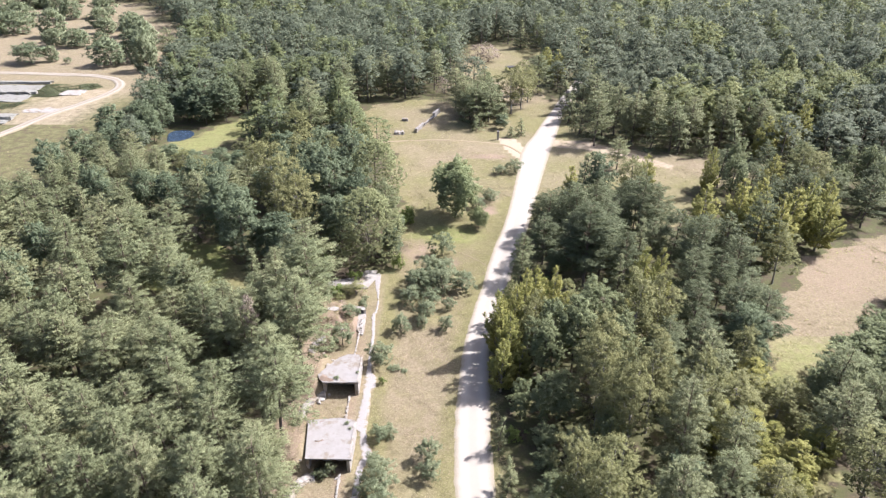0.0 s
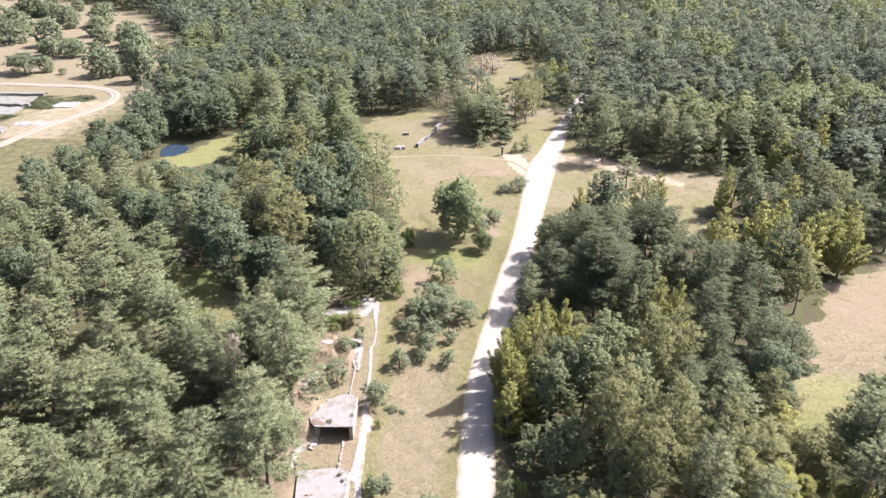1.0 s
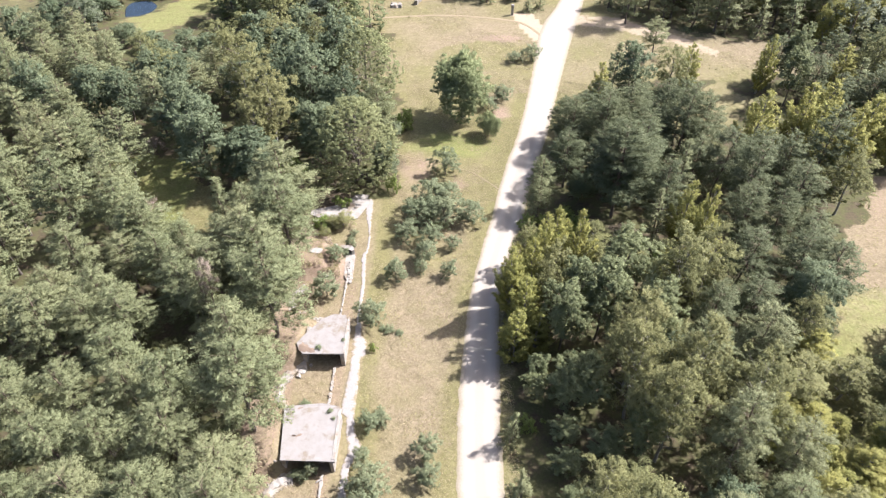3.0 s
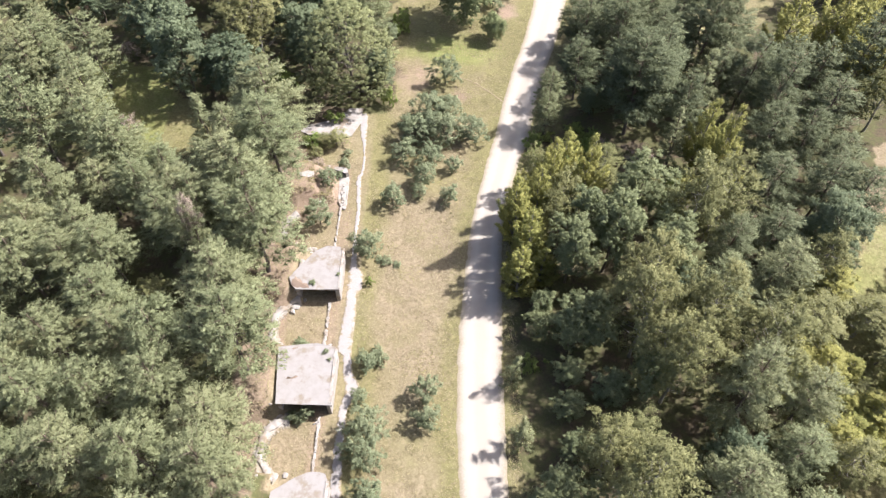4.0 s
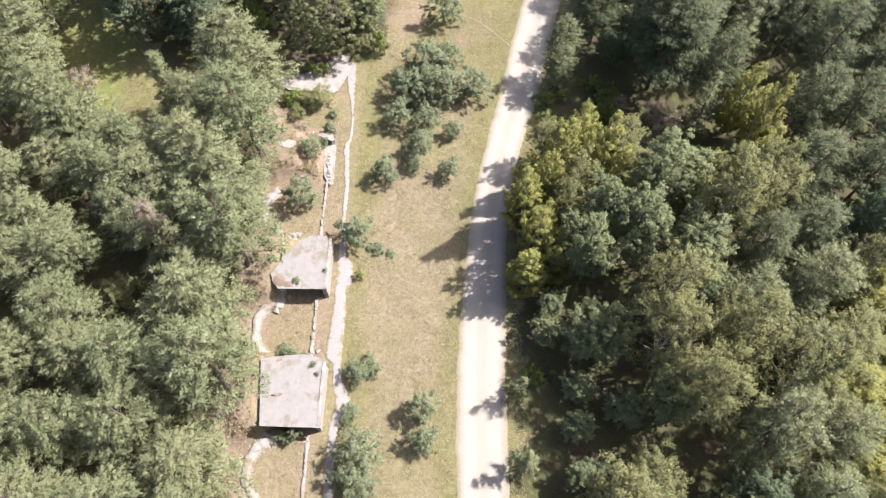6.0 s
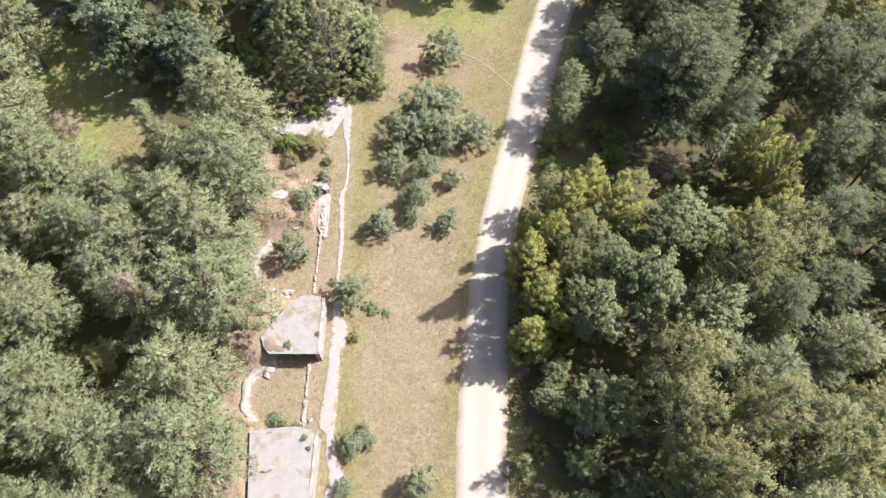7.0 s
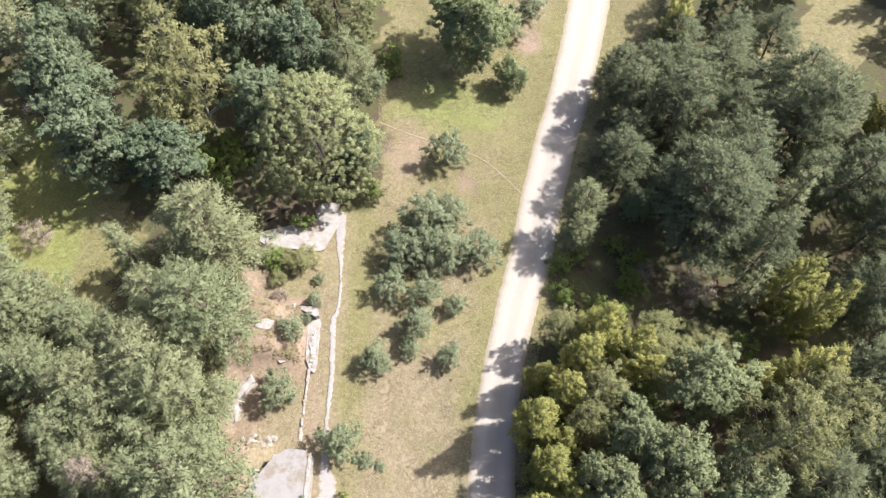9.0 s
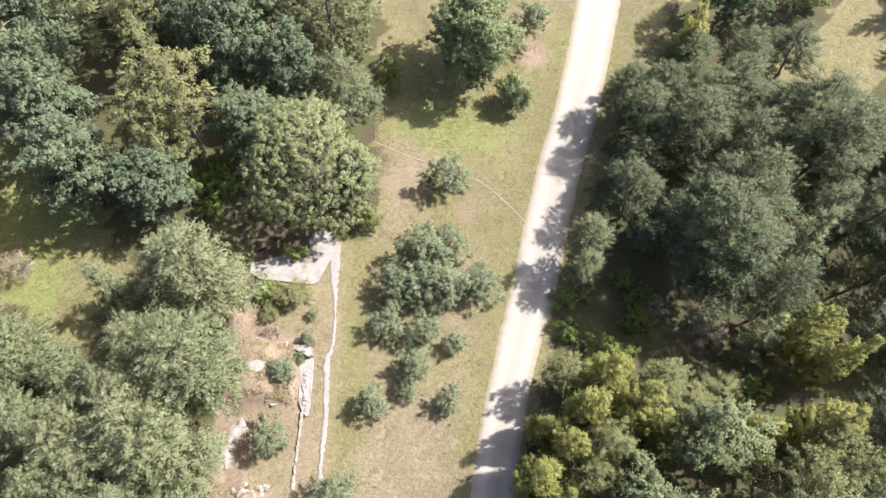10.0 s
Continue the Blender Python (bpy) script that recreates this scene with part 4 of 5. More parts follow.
def crown_centres(rng, h, r, base, n, profile):
    """Where the leaf clumps sit: round the stem in a golden spiral, out to the profile's radius."""
    k = np.arange(n)
    u = (k + rng.uniform(0.2, 0.8, n)) / n
    ang = k * 2.39996 + rng.normal(0, 0.35, n)
    if profile == "ball":
        u = 1 - (1 - u) ** 1.1
        rad = np.sqrt(np.clip(1 - (2 * (0.12 + 0.88 * u) - 1) ** 2, 0.02, 1))
    elif profile == "dome":
        u = u ** 0.75
        rad = np.clip(1.12 * np.sqrt(np.clip(1 - u ** 2.2, 0.0, 1)), 0.1, 1) * np.where(u < 0.2, 0.75, 1)
    else:
        u = u ** 0.9
        rad = np.clip(np.sin(np.pi * (0.16 + 0.84 * u ** 0.8)) * 1.05, 0.08, 1)
    k = {"ball": 0.75, "spindle": 0.9}.get(profile, 1.45)
    lobe = 1 + k * (0.14 * np.sin(3 * ang + rng.uniform(0, 6)) + 0.17 * np.sin(4 * ang + 9 * u + rng.uniform(0, 6)) + 0.09 * np.sin(7 * ang - 14 * u))
    lobe = np.clip(lobe, 0.45, 1.35)
    rr = r * rad * lobe * np.where(rng.uniform(0, 1, n) < 0.8, rng.uniform(0.82, 1.0, n), rng.uniform(0.3, 0.8, n))
    z = base + (h - 0.4 - base) * u + rng.normal(0, 0.25, n)
    return np.stack([rr * np.cos(ang), rr * np.sin(ang), z], 1)


def tree_data(kind, seed, leaf, bark, coarse):
    """The two meshes of one tree: trunk with limbs, and the crown of leaf sprays."""
    h, r, base, n, cards, crx, crz, length, width, profile = SHAPES[kind]
    if coarse:
        cards, length, width = max(8, int(cards * 0.42)), length * 1.4, width * 1.55
    rng = np.random.default_rng(seed)
    if profile == "ball":
        centres = crown_centres(rng, h, r, base, n, profile)
        lines = []
        for c in centres[:: (2 if n < 70 else (5 if n < 200 else 12))]:
            lines.append(((0, 0, float(np.clip(c[2] - 0.35 * math.hypot(c[0], c[1]) - 0.3, 0.2, 0.78 * h))), tuple(c)))
    elif profile == "lobes":
        centres, lines = lobe_crown(rng, h, r, base, n, crx)
    else:
        centres, lines = bough_crown(rng, h, r, base, n, profile)
    lean = rng.normal(0, 0.35, 2)
    stem_top = h * (0.94 if profile not in ("ball", "lobes") else 0.8)
    zs = np.linspace(-0.25, stem_top, 8)
    bow = rng.normal(0, 0.12, 2)
    girth = 0.0115 * h + 0.025
    pts = [(lean[0] * (z / h) ** 2 + bow[0] * math.sin(z), lean[1] * (z / h) ** 2 + bow[1] * math.sin(0.8 * z), z) for z in zs]
    radii = [girth * (1.25 if i == 0 else 1.0) * (1 - 0.9 * max(z, 0) / h) + 0.012 for i, z in enumerate(zs)]
    tv, tf = tube(pts, radii, 7)
    for root, c in lines:
        zb = root[2]
        root = (lean[0] * (zb / h) ** 2, lean[1] * (zb / h) ** 2, zb)
        mid = ((root[0] + c[0]) / 2, (root[1] + c[1]) / 2, (zb + c[2]) / 2 - 0.15)
        lv, lf = tube([root, mid, c], [girth * 0.32 * (1 - 0.6 * zb / h), girth * 0.2 * (1 - 0.5 * zb / h), 0.012], 3)
        o = len(tv)
        tv += lv
        tf += [tuple(i + o for i in f) for f in lf]
    trunk = bpy.data.meshes.new("trunk")
    trunk.from_pydata(tv, [], tf)
    trunk.polygons.foreach_set("use_smooth", [True] * len(trunk.polygons))
    trunk.materials.append(bark)
    cv, cf, cs, o = [], [], [], 0
    needles = "pine" in kind or kind == "spruce"
    up, wild, spikes, stretch = (0.5, 0.5, 0.55, 1.3) if needles else ((0.5, 0.35, 0.0, 1.0) if kind == "chestnut" else (0.35, 0.5, 0.2, 1.1))
    for i, c in enumerate(centres):
        s = rng.uniform(0.7, 1.3)
        v, f, soft = clump_cards(rng, c, crx * s, crz * s, int(cards * s), length, width, up, wild, spikes, stretch, not kind.startswith("dead"), 0.45)
        cv.append(v)
        cf.append(f + o)
        cs.append(soft)
        o += len(v)
    crown = bpy.data.meshes.new("crown")
    cv = np.concatenate(cv)
    fill_mesh(crown, cv, np.concatenate(cf))
    soften(crown, cv, np.concatenate(cs), np.array([0, 0, base + 0.35 * (h - base)]), rng, needles)
    crown.materials.append(leaf)
    return trunk, crown


def fill_mesh(me, verts, quads):
    """Fill a mesh from arrays of corners and of equal-sided faces."""
    k = quads.shape[1]
    me.vertices.add(len(verts))
    me.vertices.foreach_set("co", np.ascontiguousarray(verts, np.float32).ravel())
    me.loops.add(quads.size)
    me.loops.foreach_set("vertex_index", np.ascontiguousarray(quads, np.int32).ravel())
    me.polygons.add(len(quads))
    me.polygons.foreach_set("loop_start", np.arange(0, quads.size, k, dtype=np.int32))
    me.update(calc_edges=True)


LOOKS = {
    # kind: leaves, bark, number of forms, name, label, category, group
    "pine": (PINE, PINE_BARK, 6, "pine_tree", "grey-green Scots pine with a broad uneven crown", "pine", "pines of the wood"),
    "old_pine": (SHADED_PINE, PINE_BARK, 1, "pine_tree", "large old grey-green pine with a wide feathery crown", "pine", "pines of the wood"),
    "dark_pine": (SHADED_PINE, PINE_BARK, 4, "pine_tree", "Scots pine among birches, shade put into its needle colour", "pine", "pines of the wood"),
    "slim_pine": (PINE, PINE_BARK, 4, "pine_tree", "slender grey-green Scots pine among denser trees", "pine", "pines of the wood"),
    "birch": (BIRCH, BIRCH_BARK, 4, "birch_tree", "yellow-green sunlit birch with a narrow crown", "birch", "birches by the road"),
    "olive": (OLIVE, BIRCH_BARK, 4, "birch_tree", "olive-green spreading birch with drooping twigs", "birch", "birches by the road"),
    "aspen": (ASPEN, BROAD_BARK, 3, "aspen_tree", "pale grey-green aspen with loose foliage", "aspen", "leafy trees"),
    "broad": (BROAD, BROAD_BARK, 4, "maple_tree", "dark green round-crowned leafy tree", "tree", "leafy trees"),
    "field_pine": (WILLOW, PINE_BARK, 3, "field_pine", "low wide grey-green pine alone in the field", "pine", "pines of the field"),
    "linden": (LINDEN, BROAD_BARK, 1, "linden_tree", "bright green round-crowned tree alone in the meadow", "tree", "leafy trees"),
    "chestnut": (CHESTNUT, BROAD_BARK, 2, "chestnut_tree", "large dense chestnut with a domed yellow-green crown", "chestnut", "leafy trees"),
    "young_pine": (PINE, PINE_BARK, 3, "young_pine", "young bushy pine standing in grass", "pine", "young pines"),
    "shrub": (WILLOW, BROAD_BARK, 4, "shrub", "grey-green rounded shrub in the dry meadow", "shrub", "meadow shrubs"),
    "weeds": (FRESH, BROAD_BARK, 3, "weed_clump", "low fresh green weeds at the path's edge", "weeds", "weeds by the ruin"),
    "dead_shrub": (DEADWOOD, BROAD_BARK, 2, "dead_shrub", "brown leafless dead shrub", "shrub", "dead shrubs"),
    "dead_pine": (DEADWOOD, PINE_BARK, 1, "dead_pine", "dying pine with a bare reddish-brown top", "pine", "pines of the wood"),
    "spruce": (PINE, PINE_BARK, 2, "spruce_tree", "dark narrow spruce standing alone", "spruce", "conifers"),
}
made, count = {}, {}


def plant(kind, x, y, h, r=None, turn=None, z=None):
    """One tree or shrub of that height and crown radius at x, y, on the ground or on a roof at z."""
    # pines east of the road get the needles with shade in their colour
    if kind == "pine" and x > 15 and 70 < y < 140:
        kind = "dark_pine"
    leaf, bark, forms, name, label, category, group = LOOKS[kind]
    count[kind] = count.get(kind, -1) + 1
    form = count[kind] % forms
    coarse = y > 128 or abs(x) > 46 or y < 44
    h0, r0 = SHAPES[kind][:2]
    s = h / h0
    sr = (r / r0) if r else s
    rng = random.Random(round(x * 31 + y * 17, 2))
    m = Matrix.LocRotScale((x, y, float(ground_z(x, y)) if z is None else z), Euler((rng.gauss(0, 0.025), rng.gauss(0, 0.025), rng.uniform(0, 6.28) if turn is None else turn)), None)
    size = (sr, sr, s)
    if (kind, form, coarse) not in made:
        trunk, crown = tree_data(kind, 100 + 13 * form + len(kind), leaf, bark, coarse)
        ob = thing(name, m, label, category, group)
        ob.scale = size
        for nm, me in (("trunk", trunk), ("crown", crown)):
            new(nm, me).parent = ob
        made[(kind, form, coarse)] = ob
        return ob
    ob = copy_thing(made[(kind, form, coarse)], m)
    ob.scale = size
    return ob


P, S, B, O, A, L, C, Y, H, W, D, K, Q = "pine", "slim_pine", "birch", "olive", "aspen", "broad", "chestnut", "young_pine", "shrub", "weeds", "dead_shrub", "spruce", "dead_pine"
PLANTED = []


def grove(text):
    """Trees as 'kind x y height radius' entries."""
    for row in text.split(";"):
        w = row.split()
        if w:
            kind = {"P": P, "S": S, "B": B, "O": O, "A": A, "L": L, "C": C, "Y": Y, "H": H, "W": W, "D": D, "K": K, "Q": Q, "G": "old_pine", "N": "linden", "F": "field_pine"}[w[0]]
            x, y, h, r = (float(v) for v in w[1:])
            plant(kind, x, y, h, r)
            PLANTED.append((x, y, r))


# west wood, beside the ruin
grove("P -22.3 92.4 14.2 4.5; P -20.2 84.2 14.4 4.5; P -21.8 77.4 15 4.0; P -19.8 70.8 15.2 4.3; P -22.2 64.6 14.4 3.8; P -19.7 58.2 14 4.2; P -20.4 50.8 11.8 3.8; P -18.6 45.6 13.4 3.2")
grove("P -25.6 53.9 12.2 3.2; P -26.8 58.6 12.8 3.1; Q -26.2 70.4 13.6 0.9; P -26.8 71.0 12.6 2.6; D -44 96 3 1.5; P -25.0 80.2 14.6 3.6; P -39 85.6 12 3.6; P -40.6 81 9.6 3; P -45.4 79.2 12.6 3.4; P -45 68.4 13 3.5; P -34.6 64 11.5 3.4")
grove("P -32.4 60.4 10.4 3; P -31.6 54 11.6 3.2; P -31.7 47.8 12.8 3.3; P -36.4 53.2 12.8 3.2; P -47.9 62.6 8 2.8; P -51.4 89.5 16 3.8; P -65.6 98.6 13 3.6; P -64.4 110 11.6 3.4; P -57.5 83.4 12.6 3.5")
grove("C -13.7 105.0 14.6 6.3; C -14.6 127.4 15.5 6.0; O -27.8 111.4 17 4.0; O -29.4 108 14 3; L -29.6 103 10.4 3.6; L -37 104.5 14 4.4; P -11.2 115.2 12.4 3; L -22.6 120.2 16 4.6; O -34.8 121.8 17.4 3.8; P -48.9 118.4 13 3.6")
grove("L -17.0 117.4 12.5 3.6; P -64.2 128.4 11 3.6; O -37.4 159.4 12.6 4; P -35.4 167 16 4; L -28 131 14 4.2; O -33 140 13 4; L -41 112 13 4; L -20 137 14 4.4; L -9.5 106.4 6 2.2")
grove("S -23.6 74 12 2.4; P -30.6 74.6 11 3.2; P -27 75.6 12 3.4; P -30.6 78.4 11.4 3.1; P -28.4 82.8 10.6 2.8; P -34.4 84.4 8.6 2.6; O -32 67.4 4.4 1.8; P -36.6 70.6 11 3.2; P -40.2 69.6 11 3.2; P -25.2 86 12 2.8; P -40.6 74 10.6 3; P -38.6 60 11 3; P -41.6 56.6 11.6 3; P -25.8 47.6 12 3; P -23 42 12 3; P -37.6 47.4 12 3; P -46 73.4 11 3; P -35.4 80 11.4 3; P -30.4 81.4 8.6 2.4; P -42.6 50 11.6 3; P -26 95.4 9 2.6")
# east wood, beside the road
grove("P 26.8 121 9.6 3.4; G 24.6 96.2 16.4 5.3; P 28 99.5 14.5 3.6; P 14.0 98.4 9.6 2.0; P 13.4 96 7.6 1.8; P 36.6 110.8 15 3.8; B 32.2 89.6 12.6 2.2; B 33.6 86.6 14 1.8; A 22.4 79.4 11.8 3.0; O 27 74.8 15.8 2.9; B 14.4 85 11 2.3; B 12.2 82 13 2; B 16.5 82.2 13.2 2.1; O 19 84.5 8 2.2; W 16 88.4 2.4 1.6; O 22.4 83.6 3.6 2.1; W 19.2 79.6 2 1.5; O 26 84.6 3 1.9; W 28.8 85.2 1.8 1.6; O 20.6 81.4 3 1.6; O 24.4 86 2.2 1.6; O 10.9 85.5 7.6 1.8; B 9.2 80.6 9 1.6")
grove("B 8.2 76.4 12.6 2.1; B 8.0 69 9.4 2.0; A 18.3 72.6 12.8 2.8; A 13.8 71 11.4 2.4; A 15.8 74.8 11.6 2.4; O 20.4 65.6 15.2 3; P 27.8 64.6 13 3; A 13.3 62.6 7.4 2.2; O 19.6 61.4 15.6 2.8; O 26 61.2 15.4 2.8; O 21.8 56.2 15.2 2.8")
grove("O 30.4 57.6 15.2 3; P 27.6 53.6 15.6 3.2; Y 6.9 58.2 5.6 1.3; Y 7.5 51.8 5.6 1.7; O 17.6 50.4 8 2.5; O 16.6 45.2 14.6 3; O 14.4 48.4 12.6 2.4; P 35 68 11.5 3; P 36.6 73.8 9.6 3; P 37.8 81 11.6 3.2; P 24.2 46 12.4 3; Y 8.4 46 5.2 1.5")
grove("P 24.8 109.8 14 3.6; P 35.6 106.2 17.2 3.8; B 49.2 110.6 14 3.2; B 56.8 112.5 14.2 3.2; B 73 132.6 11 3; B 61 103.6 14.6 3; P 56.8 103.4 15 3.4; P 43.2 96.8 14.2 3.6; P 40.2 88.6 11.8 3.2; P 49.6 94.4 11.6 3.4; P 44 80 11.6 3.2; P 47.8 79 10.8 3.2")
grove("P 33.2 66.6 8.4 2.4; O 41 70.4 9.6 2.4; P 31.6 66 7.2 2.2; O 20.1 57.8 13.6 2.4; P 40.8 166.6 15.6 4; P 60 162.8 14 4; B 81 156 12.4 3; Y 67.5 147.5 4.6 2; P 43 150 8.5 3; A 10.4 66.6 4.4 1.3; B 9.4 72.6 11.5 2.1; B 10.6 79 11.6 2; A 10.2 63.8 4.6 1.3")
grove("P 20.2 112.8 11 3; P 18.4 103.6 10.5 2.8; P 29.5 103 14 3.4; P 41 101.5 13 3.4; P 30.5 116 12 3.4; B 27.4 80.5 9 1.8; S 34 98.6 13 2.4; L 20.4 100.2 5 1.9; W 19.4 94.6 1.8 1.2; W 17.8 96.3 1.5 1.1; O 31 77 13.5 2.8; B 31.8 80.8 12.8 2.3; O 13.6 79.2 10 2.1")
grove("A 12.8 58.6 3.6 1.5; A 20.4 57.4 8 2; A 15.4 63.4 8 2.2; W 9 60 1.6 1.2; A 16.6 56.4 5 1.8; A 12.8 50.6 4 1.6; P 31 48.6 10 2.8; O 36.2 48.6 8 2.4; L 25.8 49 8 2.2; B 10.6 70.8 7 1.8; A 10.4 46.2 6.6 2; A 12.4 55 3.4 1.5; A 24 69.6 12 2.8; P 31.2 72 11 2.8; L 24.4 66 8 2.2; P 33 61.8 9 2.4")
# the pines at 30.4 92.4 and 28.6 88.4 are added to shade the gap
grove("P 47.5 57 12 3.2; P 51 64.5 12 3.2; O 47 50 11 3; O 37 62.6 8.2 3; B 41.6 68 7 2.8; O 44 64 6.4 2.8; B 33.4 57.6 8 2.4; P 30.4 92.4 13.5 2.8; S 28.6 88.4 11 1.8; P 33.6 54 11 2.8; B 34.6 60 7 2.2; B 38 58.6 6.8 2.6; B 36.6 50.6 6.4 2.6; B 41 54 6 2.6; B 45.6 56.6 6 2.6")
grove("L -50 138 6 3; L -56 142 6 3.2; O -62 146 6.4 3; L -49 147 5.6 2.8; L -55 151 5 2.6; L -63 152 4.4 2.6; O -50 156 5 2.6; L -69 155 4.4 2.6")
# low birches and willow bushes in the east meadow
grove("B 39.3 62.1 4.6 1.6; B 41.1 59.3 4 1.6; B 37.9 56 5.4 1.8; O 41.5 55.4 3.6 1.7; B 38.5 52.4 5 1.8; O 45.2 60.7 3.4 1.6; B 36.4 57.9 5.6 1.8; O 43.3 65.8 3.6 1.5; B 47.4 66.6 4 1.5; O 44.6 71 3 1.4; B 40 50 5 1.7")
# the clearing between path and road
grove("N 2.7 124 12 5.0; N 7.3 118.4 4.4 1.8; H -0.1 107.2 4.4 2.0; H -2.3 98.6 4.4 2.6; H 0.2 99.2 3.6 1.9; H -4.4 94.6 4.2 2.3; H -5.5 90.9 3 1.7; H 0 94.4 4.2 2.3; H 3.4 95 3.3 2.0; H -2.7 86.7 3 1.6; H -2.1 90.2 3 1.6; H -2 95.6 3.8 1.9; H 0.9 88.8 2 1.1; H -3.4 84.4 1.9 1.0; H 0.6 83.5 2.3 1.2; H -6.6 82.9 2.8 1.5")
grove("H -15.4 79.6 3.4 1.75; H -15.1 85.8 1.8 1.2; H -13.9 87.4 1.2 0.65; W -8.3 102.2 2.4 0.9; O -15 93.6 2.4 1.5; O -16.6 94 1.6 1.1; W -18.2 94 1.2 1.3; O -17.4 92 1.2 1; D -17 89.8 1.2 0.8; H -13.3 89.2 1.7 0.8; H -13.2 91.8 0.8 0.6; H -7.5 52.9 3.6 1.9; H -7.5 50.2 3.2 1.7; H -1.6 53.8 2.6 1.3; H -1.9 56.6 2.9 1.4; H -8.1 60.1 2 1.2; H -6.8 60.9 1.3 1; H -9.2 75 3.4 1.8; H -6.8 73.7 0.5 0.7; H -5.6 73.3 0.35 0.5; H -7.7 74 0.35 0.45; H -6.9 46.4 3 1.5")
grove("H -13.4 54.4 1.9 0.7; W -25.4 107.6 3 2; W -24.2 106 2.2 1.6; W -27.8 106.2 2.8 1.8; W -7.4 122 2.6 1.6; W -7.8 119.6 1.8 1.4; W 18.7 91.6 2.4 1.4; W 12.2 90.6 1.6 1.5; W 12.6 94 1.6 1.5; W -25.4 103.4 1.6 1.4; H -15 54.3 0.9 0.6; H -14.2 54.2 1.2 0.7; H -15.4 62.4 0.9 0.8; H -14.6 62.1 0.7 0.5; H -13.4 61.8 0.8 0.5; H 7.6 127.5 2.4 1.6; H 10.5 131.5 2.6 1.9; W -8.6 70.6 1.0 0.5; H 17.5 148 3 2; H 14 147 2.2 1.6;  H -8.6 56.3 1.3 0.9; H -9 118 3 1.5")
for x, y, h, r in ((-16.2, 98.2, 1.4, 0.8), (-15.0, 98.6, 1.0, 0.7)):
    plant(W, x, y, h, r, z=0.28)
for x, y, h, r in ((-11.9, 70.2, 0.25, 0.22), (-14.6, 69.0, 0.3, 0.4), (-12.1, 60.4, 0.3, 0.3), (-11.6, 59.5, 0.25, 0.22)):
    plant(H, x, y, h, r, z=2.38)
# round the road's bend and beyond
grove("P 9.6 184.5 13 4.6; P 13.6 187 12 4.2; P 6.4 191 13 4; P 11 193 11 3.6; O 20.8 195 14 4.4; O 24.6 200 14 4.2; L 16.8 181 4 2;  Y 21.8 175.2 5 2.2; Y 19 173.4 3.4 1.8; Y 9.4 178.6 4.6 2.2; P 32 217 13.4 4.2; B 39.6 228 13 3; B 37 236 12 3; K 33.2 286 12.5 3.4; D 18 262 7 4; D 14 268 6 3.4; D 0.4 216.6 5.6 2.8; P -24 213 14 3.8; P -18 213.5 15 3.6")
grove("P -10.2 223 14 3.8; P -3 221 14 3.8; P -31 205 15 4; P -30 190 14 4; P 46 205 15 4; P 44 190 14 4; P 46 178 14 3.8; P 52 170 14 4; D -49 113 3 1.6; D 25.6 91 2.2 1.7; D 20.6 93.4 1.4 1.2; O 12.4 76.4 9 1.9; B 10.4 75 8.4 1.6; D -30.8 81 3.4 1.4; P -24.6 175 9 3; P -38 181 15 4")
grove("Y 12 189 9 3.4; Y 8 187 9.6 3.4; Y 5.6 194.6 10 3.2; Y 15 191.4 9 3.2; Y 17.6 186.4 6 2.4; Y 10.4 182.4 7 2.6; P 4 200 13 3.6; P 12.6 199 13 3.6; Y 17 197.5 10 3.4; O 27.4 207 12 3.4")
grove("Y 38.5 176 10 3.4; Y 44 171.5 9 3.2; Y 50 168.4 10 3.4; Y 55.5 165 9 3.2; Y 62 162 10 3.4; Y 68 159.6 9 3; Y 75 159.6 10 3.4; Y 82 159.6 9 3.2; Y 89 157 9 3.2; Y 37 186 10 3.4; Y 37.6 195 10 3.2; P 48 175 15 3.8; P 57 170 15 3.8; P 66 166.4 14 3.6; P 74 165 15 3.8; P 83 164 14 3.6; B 94 165 13.6 3.2; B 88 161 12 2.8")
grove("P 20 117.4 8.5 2.8; P 22.8 116 10 3; B 26.7 122.6 12.4 2.6; P 30.4 109.2 12 3.2; P 33.4 122 9 3; P 38.7 123 9 3; P 33 107.6 11.4 3; P 39.6 107.6 14 3.4; P 19.6 108 8.5 2.6; P 26.4 103.6 12 3; P 37 101.4 11 3; P 27 114 12 3.2; P 34 113.4 11 3; P -44 89 12 3.4; P -47.4 93.6 12 3.4; P -40 85.4 11.4 3.2; P -49 99 12 3.4; P -50 106 12.5 3.4")
grove("Y 88 148.6 4.6 2; Y 94.6 146.6 5.4 2.4; Y 99 144.4 5 2.2; Y 103.6 142 5.6 2.4; Y 84.6 147 3.6 1.6; Y 107 138 6 2.6; B 57.5 108.8 13 3; B 70.5 114.1 13.5 3.2; B 71.5 108.8 12.4 3; B 66 110.6 13 3.2; B 62.6 117 12.6 3; B 75.6 116 12.6 3; A 59.2 73 6.6 3; A 54.4 69.3 6.8 3; A 51 65.4 6.6 2.8; A 63 75.6 6.6 3; A 57.6 66.4 7.4 3; A 66 79 6.4 2.8")
grove("L -79.4 170.4 6 2.6; L -69.6 184.6 8 3; L -74.6 186.4 9 3.4; L -66 191 11 3.8; P -48.6 190 14 3.6; P -50.6 197 16 3.8")
